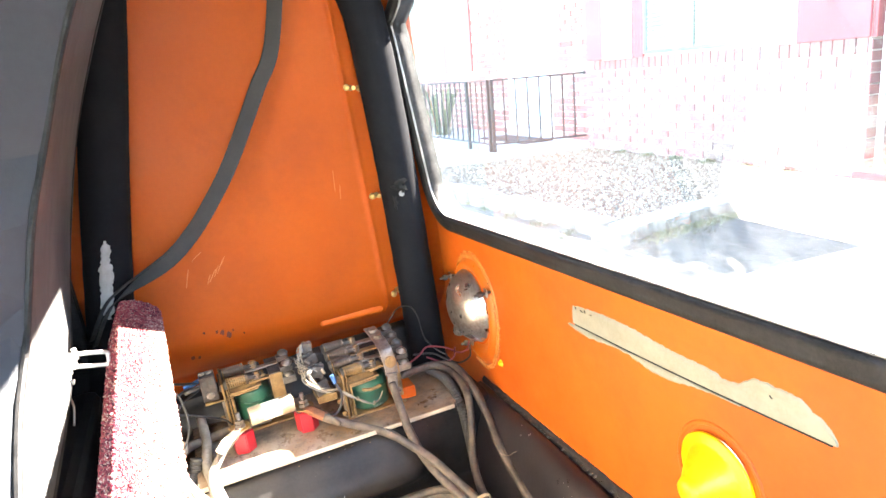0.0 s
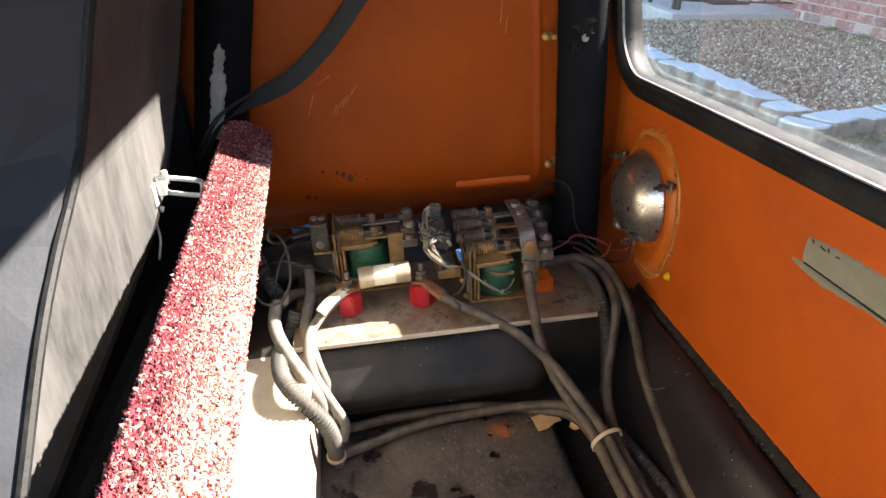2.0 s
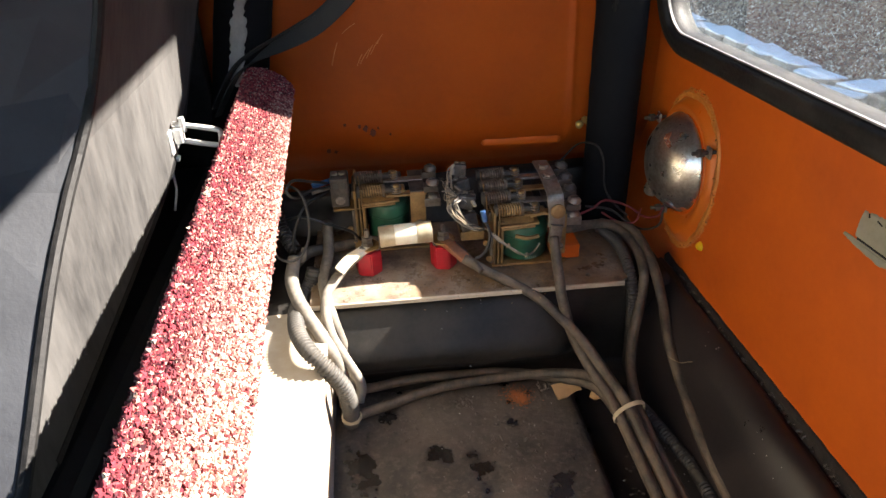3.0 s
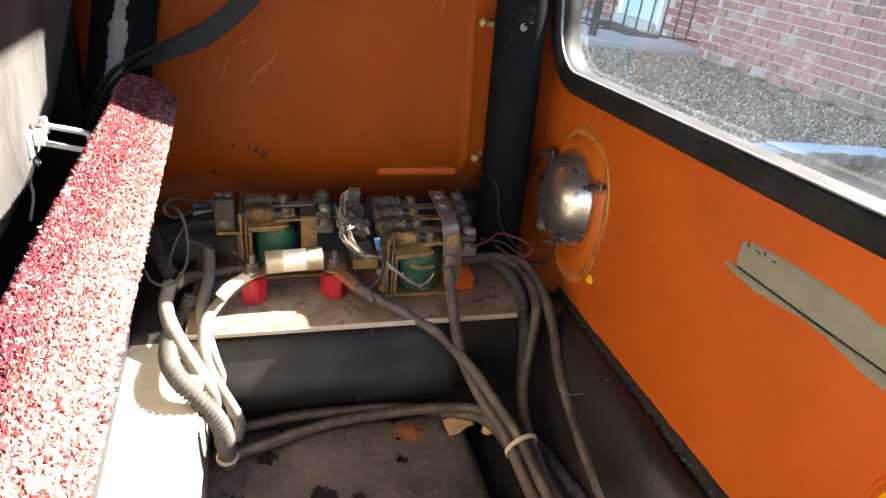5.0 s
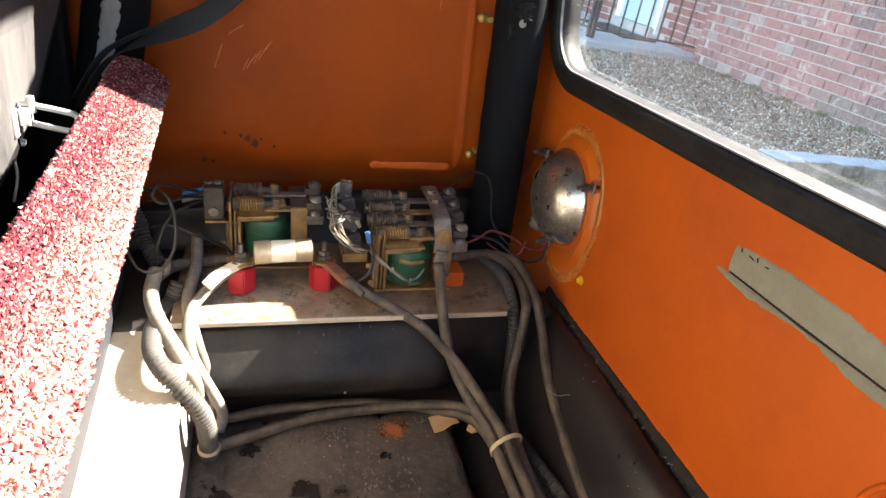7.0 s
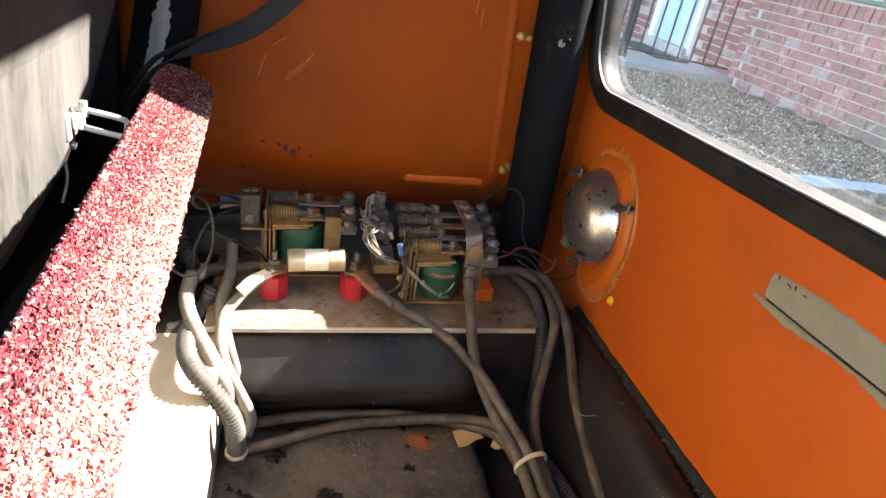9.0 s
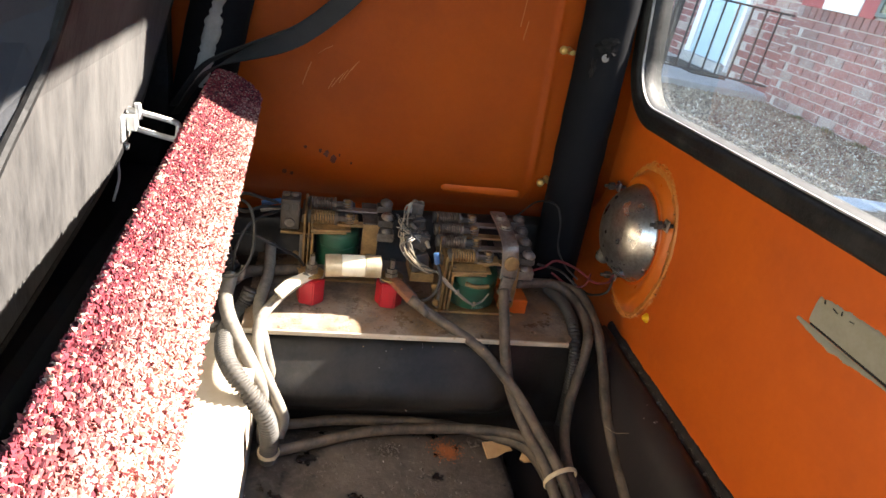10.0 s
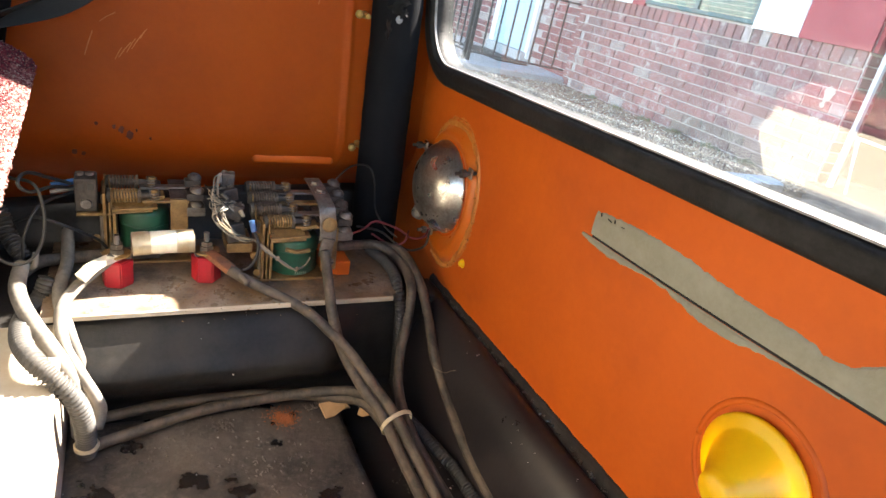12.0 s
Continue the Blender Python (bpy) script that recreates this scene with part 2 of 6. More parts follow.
BLUE = surface("blue_terminal", (0.03, 0.12, 0.32), (0.03, 0.05, 0.09), 0.4, 0, 60, 200, 0.5, 0)
SPRING = surface("rusty_spring", (0.15, 0.115, 0.085), (0.045, 0.028, 0.018), 0.45, 0.4, 60, 300, 0.8, 0.2)
TAPE = surface("grey_block", (0.075, 0.06, 0.048), (0.018, 0.013, 0.01), 0.5, 0.1, 70, 260, 0.9, 0.4)
CRUST = surface("cracked_sealant", (0.007, 0.006, 0.0055), (0.03, 0.02, 0.015), 0.85, 0, 70, 300, 0.8, 0.5, 0.001)
STAMP = surface("worn_stamp", (0.22, 0.3, 0.22), (0.05, 0.12, 0.07), 0.6, 0, 60, 300, 0.6, 0)
TIE = surface("nylon_tie", (0.5, 0.42, 0.28), (0.3, 0.24, 0.15), 0.5, 0, 60, 200, 0.5, 0)
CARD = surface("torn_cardboard", (0.5, 0.31, 0.15), (0.34, 0.19, 0.09), 0.85, 0, 40, 200, 0.5, 0.4)
RUST = surface("rust_stain", (0.3, 0.09, 0.025), (0.12, 0.05, 0.02), 0.85, 0, 60, 200, 0.7, 0.3)
LEDGE = surface("dusty_pale_ledge", (0.42, 0.37, 0.3), (0.28, 0.22, 0.15), 0.7, 0, 14, 120, 0.6, 0.3)
CREAM = surface("bare_board", (0.86, 0.79, 0.62), (0.76, 0.67, 0.5), 0.7, 0, 20, 200, 0.5, 0.2, stretch=(1, 0.1, 1))
VINYL = surface("worn_black_vinyl", (0.014, 0.0135, 0.014), (0.1, 0.096, 0.092), 0.62, 0, 15, 170, 0.85, 0.4, 0.0018, stretch=(1, 1, 0.3), spread=(0.38, 0.66))
VINYL2 = surface("black_vinyl", (0.012, 0.014, 0.019), (0.032, 0.036, 0.044), 0.5, 0, 10, 120, 0.4, 0.3)
BELT = surface("grey_webbing", (0.018, 0.0175, 0.017), (0.045, 0.043, 0.04), 0.85, 0, 25, 600, 0.5, 0.6, stretch=(1, 1, 1))
YELLOW = shell("amber_lens", (0.95, 0.62, 0.012), 0.36)
ZINC = surface("bright_zinc", (0.72, 0.72, 0.7), (0.5, 0.49, 0.46), 0.4, 0.35, 60, 250, 0.4, 0.05)
TUFT, t_, b_ = nodes_of("carpet_yarn")
own = t_.nodes.new("ShaderNodeNewGeometry").outputs["Random Per Island"]
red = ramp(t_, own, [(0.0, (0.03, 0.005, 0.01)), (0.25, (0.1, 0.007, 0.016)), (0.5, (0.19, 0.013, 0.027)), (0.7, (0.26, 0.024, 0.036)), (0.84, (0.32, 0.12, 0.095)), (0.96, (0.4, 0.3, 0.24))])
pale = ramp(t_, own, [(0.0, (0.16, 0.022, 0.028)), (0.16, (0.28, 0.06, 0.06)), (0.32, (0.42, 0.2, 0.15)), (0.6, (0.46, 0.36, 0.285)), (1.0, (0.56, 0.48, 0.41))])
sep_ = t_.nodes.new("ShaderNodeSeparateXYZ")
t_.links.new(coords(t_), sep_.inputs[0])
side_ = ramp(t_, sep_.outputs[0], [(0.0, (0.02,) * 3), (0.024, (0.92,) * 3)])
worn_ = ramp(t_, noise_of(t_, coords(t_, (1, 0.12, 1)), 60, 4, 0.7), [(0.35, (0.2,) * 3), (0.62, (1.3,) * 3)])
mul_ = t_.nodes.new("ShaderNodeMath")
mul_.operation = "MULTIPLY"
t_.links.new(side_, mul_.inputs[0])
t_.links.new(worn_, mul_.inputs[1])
# shade on the carpet's far end, painted by leaving only the dark red yarn
end_shade_ = ramp(t_, sep_.outputs[1], [(0.4, (1, 1, 1)), (0.44, (0.02,) * 3)])
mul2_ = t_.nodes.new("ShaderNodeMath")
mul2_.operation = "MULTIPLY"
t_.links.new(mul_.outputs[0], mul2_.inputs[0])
t_.links.new(end_shade_, mul2_.inputs[1])
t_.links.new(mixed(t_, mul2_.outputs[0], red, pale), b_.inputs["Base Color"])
b_.inputs["Roughness"].default_value = 0.9
CARPET = surface("carpet_backing", (0.12, 0.012, 0.022), (0.05, 0.01, 0.02), 0.95, 0, 40, 300, 0.6, 0.5)
BRICK = island_mix("brick_clay", [(0.0, (0.21, 0.068, 0.062)), (0.35, (0.26, 0.092, 0.084)), (0.7, (0.2, 0.078, 0.074)), (0.92, (0.13, 0.062, 0.062)), (0.995, (0.38, 0.32, 0.29))], 0.9, "object", True)
MOSSY = island_mix("algae_stained_brick", [(0.0, (0.14, 0.075, 0.065)), (0.5, (0.11, 0.085, 0.065)), (1.0, (0.17, 0.09, 0.08))], 0.95, "object", True)
BRICKS = island_mix("brick_clay_far", [(0.0, (0.21, 0.068, 0.062)), (0.4, (0.26, 0.092, 0.084)), (0.8, (0.19, 0.076, 0.072)), (0.995, (0.36, 0.29, 0.26))], 0.9, "island", True)
MORTAR = surface("mortar", (0.46, 0.41, 0.37), (0.3, 0.25, 0.23), 0.95, 0, 4, 60, 0.6, 0.3)
REDPAINT = surface("red_painted_board", (0.31, 0.046, 0.052), (0.23, 0.045, 0.047), 0.55, 0, 3, 40, 0.4, 0.1)
WHITE = surface("white_paint", (0.8, 0.8, 0.79), (0.62, 0.61, 0.58), 0.5, 0, 3, 50, 0.4, 0.05)
DOORM = surface("pale_blue_door", (0.4, 0.56, 0.62), (0.33, 0.47, 0.52), 0.5, 0, 3, 50, 0.4, 0.05)
FRAMEM = surface("teal_window_frame", (0.075, 0.12, 0.12), (0.13, 0.16, 0.15), 0.5, 0.2, 5, 60, 0.4, 0.05)
BLIND = surface("blind_slat", (0.1, 0.14, 0.135), (0.06, 0.09, 0.086), 0.6, 0, 5, 60, 0.4, 0)
IRON = surface("black_iron", (0.014, 0.014, 0.016), (0.03, 0.026, 0.025), 0.6, 0.0, 20, 120, 0.5, 0.2)
CONCRETE = surface("concrete", (0.42, 0.41, 0.39), (0.29, 0.28, 0.265), 0.9, 0, 1.2, 30, 0.7, 0.4, 0.003)
VERGE = surface("dark_rubble_soil", (0.1, 0.088, 0.07), (0.05, 0.045, 0.036), 0.95, 0, 14, 80, 0.8, 1.0, 0.012)
# the blue sky light on the block tops is put into this paler colour
BLOCKTOP_SKYLIT = surface("edging_block_top_skylit", (0.44, 0.49, 0.5), (0.3, 0.34, 0.34), 0.9, 0, 16, 90, 0.6, 0.4, 0.003)
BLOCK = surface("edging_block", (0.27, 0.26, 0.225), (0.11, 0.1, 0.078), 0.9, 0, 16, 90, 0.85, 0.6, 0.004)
PEBBLE = island_mix("pebbles", [(0.0, (0.05, 0.036, 0.024)), (0.22, (0.2, 0.14, 0.085)), (0.5, (0.42, 0.32, 0.2)), (0.7, (0.12, 0.095, 0.07)), (0.85, (0.5, 0.42, 0.29)), (1.0, (0.8, 0.72, 0.56))], 0.8)
SOIL = surface("gravel_bed", (0.12, 0.09, 0.06), (0.06, 0.045, 0.03), 0.95, 0, 12, 70, 0.8, 1.0, 0.01)
LAWN = surface("dry_ground", (0.13, 0.13, 0.07), (0.22, 0.18, 0.11), 0.95, 0, 0.4, 20, 0.8, 0.5, 0.02)
GALV = surface("weathered_white_tube", (0.5, 0.51, 0.52), (0.34, 0.34, 0.34), 0.5, 0.1, 8, 60, 0.5, 0.1)
FLAKE = surface("pale_green_paint", (0.42, 0.46, 0.38), (0.28, 0.3, 0.25), 0.7, 0, 20, 120, 0.6, 0.2)
LEAF = island_mix("leaves", [(0.0, (0.04, 0.07, 0.02)), (0.5, (0.1, 0.13, 0.05)), (1.0, (0.2, 0.19, 0.09))], 0.7)
ROOFM = surface("roof_shingle", (0.12, 0.1, 0.09), (0.2, 0.18, 0.16), 0.9, 0, 4, 30, 0.7, 0.5, 0.004)
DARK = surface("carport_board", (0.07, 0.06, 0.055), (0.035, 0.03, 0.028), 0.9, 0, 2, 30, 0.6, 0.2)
GLASS = pane_glass("dusty_glass", 0.004, True, 2.35)
HOUSEGLASS = pane_glass("house_glass", 0.006, False, 1.3)


# ---- building helpers ----
BASES = {}
ONE = Matrix.Identity(4)


def mesh_of(name, bm, material, smooth=False):
    me = bpy.data.meshes.new(name)
    bmesh.ops.recalc_face_normals(bm, faces=bm.faces[:])
    bm.to_mesh(me)
    bm.free()
    me.materials.append(material)
    if smooth:
        me.shade_smooth()
    return me


def thing(name, base, label, category, group="", kind="", frame_of=CAR):
    """An Empty at the base of a thing; its parts are given in the coordinates of frame_of."""
    ob = new(name)
    ob.empty_display_size = 0.02
    ob.matrix_world = frame_of @ Matrix.Translation(base)
    BASES[ob.name] = Vector(base)
    return tagged(ob, label, category, group, kind)


def part(name, bm, material, parent, label="", smooth=False):
    base = BASES[parent.name]
    bmesh.ops.translate(bm, verts=bm.verts[:], vec=-base)
    ob = new(name, mesh_of(name, bm, material, smooth))
    ob.parent = parent
    BASES[ob.name] = base
    if label:
        tagged(ob, label)
    return ob


def solid(name, bm, material, label, category, kind="", group="", smooth=False, frame_of=CAR, base=(0, 0, 0)):
    """A thing or a piece of the setting that is one mesh."""
    bmesh.ops.translate(bm, verts=bm.verts[:], vec=-Vector(base))
    ob = new(name, mesh_of(name, bm, material, smooth))
    ob.matrix_world = frame_of @ Matrix.Translation(base)
    BASES[ob.name] = Vector(base)
    return tagged(ob, label, category, group, kind)


def box(lo, hi, bevel=0.0, bm=None, m=None, seg=2):
    bm = bm or bmesh.new()
    g = bmesh.ops.create_cube(bm, size=1)
    vs = g["verts"]
    size, mid = [h - l for l, h in zip(lo, hi)], [(h + l) / 2 for l, h in zip(lo, hi)]
    bmesh.ops.scale(bm, verts=vs, vec=size)
    if bevel:
        es = list({e for v in vs for e in v.link_edges})
        r = bmesh.ops.bevel(bm, geom=es, offset=bevel, segments=seg, profile=0.5, affect="EDGES")
        vs = list({v for f in r["faces"] for v in f.verts} | {v for v in vs if v.is_valid})
    bmesh.ops.translate(bm, verts=vs, vec=mid)
    if m:
        bmesh.ops.transform(bm, matrix=m, verts=vs)
    return bm


def rod(p0, p1, r, r2=None, seg=16, bm=None, caps=True):
    bm = bm or bmesh.new()
    p0, p1 = Vector(p0), Vector(p1)
    d = p1 - p0
    m = Matrix.Translation((p0 + p1) / 2) @ d.to_track_quat("Z", "Y").to_matrix().to_4x4()
    bmesh.ops.create_cone(bm, cap_ends=caps, segments=seg, radius1=r, radius2=r if r2 is None else r2, depth=d.length, matrix=m)
    return bm


def lathe(profile, origin, axis, seg=40, bm=None):
    """Turns (radius, along) pairs round an axis."""
    bm = bm or bmesh.new()
    q = Vector(axis).normalized().to_track_quat("Z", "Y").to_matrix().to_4x4()
    m = Matrix.Translation(origin) @ q
    rings = []
    for r, h in profile:
        rings.append([bm.verts.new(m @ Vector((r * math.cos(a), r * math.sin(a), h))) for a in (2 * math.pi * k / seg for k in range(seg))])
    for a, b in zip(rings, rings[1:]):
        for k in range(seg):
            bm.faces.new((a[k], a[(k + 1) % seg], b[(k + 1) % seg], b[k]))
    for ring, r in ((rings[0], profile[0][0]), (rings[-1], profile[-1][0])):
        if r > 1e-5:
            bm.faces.new(ring)
    bmesh.ops.remove_doubles(bm, verts=bm.verts[:], dist=1e-6)
    return bm


def spline(points, step=0.004):
    """A smooth line through the points, with samples about a step apart."""
    p = [Vector(q) for q in points]
    p = [2 * p[0] - p[1], *p, 2 * p[-1] - p[-2]]
    out = []
    for a, b, c, d in zip(p, p[1:], p[2:], p[3:]):
        n = max(2, int((c - b).length / step))
        for i in range(n):
            t = i / n
            out.append(0.5 * (2 * b + (c - a) * t + (2 * a - 5 * b + 4 * c - d) * t * t + (3 * b - a - 3 * c + d) * t ** 3))
    return out + [p[-2]]


def sweep(points, r, seg=12, step=0.004, bm=None, ribs=0.0, pitch=0.004, wobble=0.0, flat=None):
    """A round line along the points; ribs makes it a corrugated hose; flat=(wide, thin, up) makes it a strap."""
    bm = bm or bmesh.new()
    if ribs:
        step = pitch / 6
    line = spline(points, step)
    side, rings, far = Vector((0.3, 0.2, 1)), [], 0.0
    for i, p in enumerate(line):
        d = (line[min(i + 1, len(line) - 1)] - line[max(i - 1, 0)]).normalized()
        side = (side - d * side.dot(d)).normalized()
        up = d.cross(side)
        far += (p - line[i - 1]).length if i else 0
        rr = r
        if ribs:
            rr = r - ribs * (0.5 - 0.5 * math.cos(2 * math.pi * far / pitch)) ** 1.3
        if wobble:
            rr *= 1 + wobble * noise.noise(p * 60)
        ring = []
        for k in range(seg):
            a = 2 * math.pi * k / seg
            if flat:
                wide = Vector(flat[2](i / len(line)) if callable(flat[2]) else flat[2])
                u = wide - d * wide.dot(d)
                u.normalize()
                v = d.cross(u)
                ring.append(bm.verts.new(p + u * flat[0] / 2 * math.cos(a) + v * flat[1] / 2 * (1 if math.sin(a) > 0 else -1) * abs(math.sin(a)) ** 0.3))
            else:
                ring.append(bm.verts.new(p + side * rr * math.cos(a) + up * rr * math.sin(a)))
        rings.append(ring)
    for a, b in zip(rings, rings[1:]):
        for k in range(seg):
            bm.faces.new((a[k], a[(k + 1) % seg], b[(k + 1) % seg], b[k]))
    bm.faces.new(rings[0])
    bm.faces.new(rings[-1])
    return bm


def round_rect(a0, a1, b0, b1, r, n=8):
    """A loop of (a, b) round a rectangle with rounded corners."""
    out = []
    for ca, cb, s in ((a1 - r, b1 - r, 0), (a0 + r, b1 - r, 90), (a0 + r, b0 + r, 180), (a1 - r, b0 + r, 270)):
        for k in range(n + 1):
            t = radians(s + 90 * k / n)
            out.append((ca + r * math.cos(t), cb + r * math.sin(t)))
    return out


def sheet(loops, place, thick, cuts=()):
    """A flat sheet with holes: loops of (a, b), the first one its outline; place(a, b, out) puts a point into space."""
    bm = bmesh.new()
    es = []
    for loop in loops:
        vs = [bm.verts.new((a, b, 0)) for a, b in loop]
        es += [bm.edges.new((vs[i], vs[(i + 1) % len(vs)])) for i in range(len(vs))]
    bmesh.ops.triangle_fill(bm, use_beauty=True, edges=es, normal=(0, 0, 1))
    for co, no in cuts:
        bmesh.ops.bisect_plane(bm, geom=bm.verts[:] + bm.edges[:] + bm.faces[:], plane_co=co, plane_no=no)
    flat = {v: (v.co.x, v.co.y) for v in bm.verts}
    rim = [e for e in bm.edges if len(e.link_faces) == 1]
    faces = bm.faces[:]
    back = {v: bm.verts.new(place(*flat[v], thick)) for v in flat}
    for v, ab in flat.items():
        v.co = place(*ab, 0)
    for f in faces:
        bm.faces.new([back[v] for v in reversed(f.verts)])
    for e in rim:
        a, b = e.verts
        bm.faces.new((a, b, back[b], back[a]))
    return bm


def ring_sheet(inner, outer, place, thick):
    """A band between two loops of the same length."""
    bm = bmesh.new()
    n = len(inner)
    rows = [[bm.verts.new(place(a, b, o)) for a, b in loop] for loop, o in ((inner, 0), (outer, 0), (outer, thick), (inner, thick))]
    for r0, r1 in zip(rows, rows[1:] + rows[:1]):
        for k in range(n):
            bm.faces.new((r0[k], r0[(k + 1) % n], r1[(k + 1) % n], r1[k]))
    return bm


def pane_sheet(loop, place, thick):
    """Two parallel faces of a pane, both turned the way of the loop; the rim sits in its frame."""
    bm = bmesh.new()
    for o in (0, thick):
        bm.faces.new([bm.verts.new(place(a, b, o)) for a, b in loop])
    return bm


def glass_part(name, bm, material, parent):
    base = BASES[parent.name]
    bmesh.ops.translate(bm, verts=bm.verts[:], vec=-base)
    me = bpy.data.meshes.new(name)
    bm.normal_update()
    if sum(f.normal.x for f in bm.faces) > 0:
        bmesh.ops.reverse_faces(bm, faces=bm.faces[:])
    bm.to_mesh(me)
    bm.free()
    me.materials.append(material)
    ob = new(name, me)
    ob.parent, ob.visible_shadow = parent, False
    BASES[ob.name] = base
    return ob


# ---- the car's shell ----
LEAN = 0.055


def on_rear(y, z, out):
    """A place on the rear panel, which leans inwards above the beltline; out is away from the cabin."""
    return Vector((0.073 - LEAN * max(0.0, z - 0.655) + out, y, z))


def on_side(x, z, out):
    return Vector((x, 0.172 + out - 0.02 * (z - 0.5), z))


def smooth_step(a, b, v):
    k = min(1.0, max(0.0, (v - a) / (b - a)))
    return k * k * (3 - 2 * k)


# its lower edge rises a little towards the middle of the car
WINDOW = round_rect(-0.7, 0.127, 0.6885, 1.143, 0.05, 12)
WINDOW += [(0.127, 0.745 + 0.02 * k) for k in range(18)]
# the unseen upper side edge gets a made-up bulge that shades the carpet's end
WINDOW = [(a + (0.1 * (b - 0.745) - 0.078 * smooth_step(0.965, 1.0, b) * (1 - smooth_step(1.055, 1.085, b)) if a > 0 else 0), b + 0.037 * (0.06 - a) * max(0.0, min(1.0, (1.0 - b) / 0.25))) for a, b in WINDOW]
LAMP_Y, LAMP_Z = -0.415, 0.544
lamp_hole = [(LAMP_Y + 0.037 * math.cos(2 * math.pi * k / 40), LAMP_Z + 0.037 * math.sin(2 * math.pi * k / 40)) for k in range(40)]
rear = sheet([[(-1.1, 0.2), (0.256, 0.2), (0.256, 0.515), (0.195, 0.59), (0.195, 1.23), (-1.1, 1.23)], WINDOW, lamp_hole], on_rear, 0.004,
             [((0, 0.655, 0), (0, 1, 0)), ((0, 0.44, 0), (0, 1, 0))])
solid("wall_rear", rear, ORANGE, "orange plastic rear body panel below the window", "wall", "structure")

side = bmesh.new()
bm = side
cols = [-1.2 + 0.02 * k for k in range(57)] + [-0.07, -0.063, -0.056] + [-0.05 + 0.002 * k for k in range(22)] + [0.0, 0.03, 0.075]
rws = [0.2 + 0.01 * k for k in range(104)]
grid = []
for x in cols:
    col = []
    for z in rws:
        # a pressed crease, with the flange beside it standing a little proud
        near = (x + 0.0265 + 0.033 * (z - 0.56)) / 0.0035
        rib = (0.0034 * math.exp(-(near ** 2)) + 0.0022 / (1 + math.exp(-1.6 * near))) * min(1.0, max(0.0, (z - 0.53) / 0.02))
        swell = 0.004 * noise.noise(Vector((x * 3, z * 3, 1.3)))
        dent = 0.0016 * noise.noise(Vector((x * 14, z * 11, 4.3)))
        bead = 0.0
        if -0.135 < x < -0.028:
            bead = 0.004 * math.exp(-(((z - 0.543) / 0.006) ** 2))
        under = max(0.0, 0.582 - z)
        tuck = min(0.06, 9.0 * under ** 2)
        p = on_side(x, z, tuck)
        col.append(bm.verts.new((p.x, p.y - rib - bead + swell + dent, p.z)))
    grid.append(col)
for a, b in zip(grid, grid[1:]):
    for k in range(len(rws) - 1):
        bm.faces.new((a[k], a[k + 1], b[k + 1], b[k]))
bmesh.ops.solidify(bm, geom=bm.faces[:], thickness=0.003)
solid("wall_side", bm, ORANGE, "orange plastic side panel with moulded ribs", "wall", "structure", smooth=True)

bm = box((-0.134, 0.1765, 0.5405), (-0.033, 0.2, 0.5545), 0.006, seg=5)
for v in bm.verts:
    v.co.z -= 0.012 * (v.co.x + 0.134)
solid("trim", bm, ORANGE, "orange moulded ridge above the contactors", "ridge", "structure", smooth=True)
skin = [(0.25, 0.2), (0.25, 0.51), (0.19, 0.585), (0.19, 1.23), (0.2, 1.23), (0.2, 0.592), (0.262, 0.516), (0.262, 0.2)]
solid("wall_outer", sheet([skin], lambda a, b, o: Vector((-1.2 + o, a, b)), 1.275), ORANGE, "outer orange body skin of the side", "wall", "structure")
solid("ceiling", sheet([[(-1.2, -1.1), (0.045, -1.1), (0.045, 0.195), (-1.2, 0.195)]], lambda a, b, o: Vector((a, b, 1.2 + o)), 0.02),
      VINYL2, "dark roof lining", "ceiling", "structure")
solid("wall_near", sheet([[(-1.2, 0.2), (0.075, 0.2), (0.075, 1.2), (-1.2, 1.2)], round_rect(-1.15, -0.06, 0.66, 1.17, 0.05)], lambda a, b, o: Vector((a, -1.1 - o, b)), 0.02), VINYL2, "black lined door panel with open window", "wall", "structure")
solid("wall_front", sheet([[(-1.1, 0.2), (0.255, 0.2), (0.255, 0.512), (0.193, 0.588), (0.193, 1.2), (-1.1, 1.2)]], lambda a, b, o: Vector((-1.2 - o, a, b)), 0.02), VINYL2, "dark lined front of the cabin", "wall", "structure")
solid("floor", box((-1.2, -1.1, 0.08), (0.073, 0.175, 0.225)), GRIME, "dusty black car floor", "floor", "structure")

# Window of the rear panel: pane, rubber gasket and pale bead.
win = thing("window_1", (0.06, -0.4, 0.68), "dusty rear window with black rubber gasket", "window", kind="structure")


def grown(loop, d):
    n, out = len(loop), []
    for i, (a, b) in enumerate(loop):
        p, q = Vector((*loop[i - 1], 0)), Vector((*loop[(i + 1) % n], 0))
        t = (q - p).normalized()
        out.append((a + t.y * d, b - t.x * d))
    return out


# rounded rubber section: distance from the opening and depth, all round
bm = bmesh.new()
rings = [[bm.verts.new(on_rear(a, b, o)) for a, b in grown(WINDOW, d)] for d, o in ((-0.004, 0.007), (-0.0042, -0.014), (-0.002, -0.0195), (0.002, -0.021), (0.006, -0.0202), (0.008, -0.0206), (0.013, -0.021), (0.0165, -0.018), (0.0185, -0.012), (0.019, 0.003))]
for r0, r1 in zip(rings, rings[1:] + rings[:1]):
    for k in range(len(r0)):
        bm.faces.new((r0[k], r0[(k + 1) % len(r0)], r1[(k + 1) % len(r0)], r1[k]))
part("gasket", bm, RUBBER, win, "worn black rubber gasket", smooth=True)
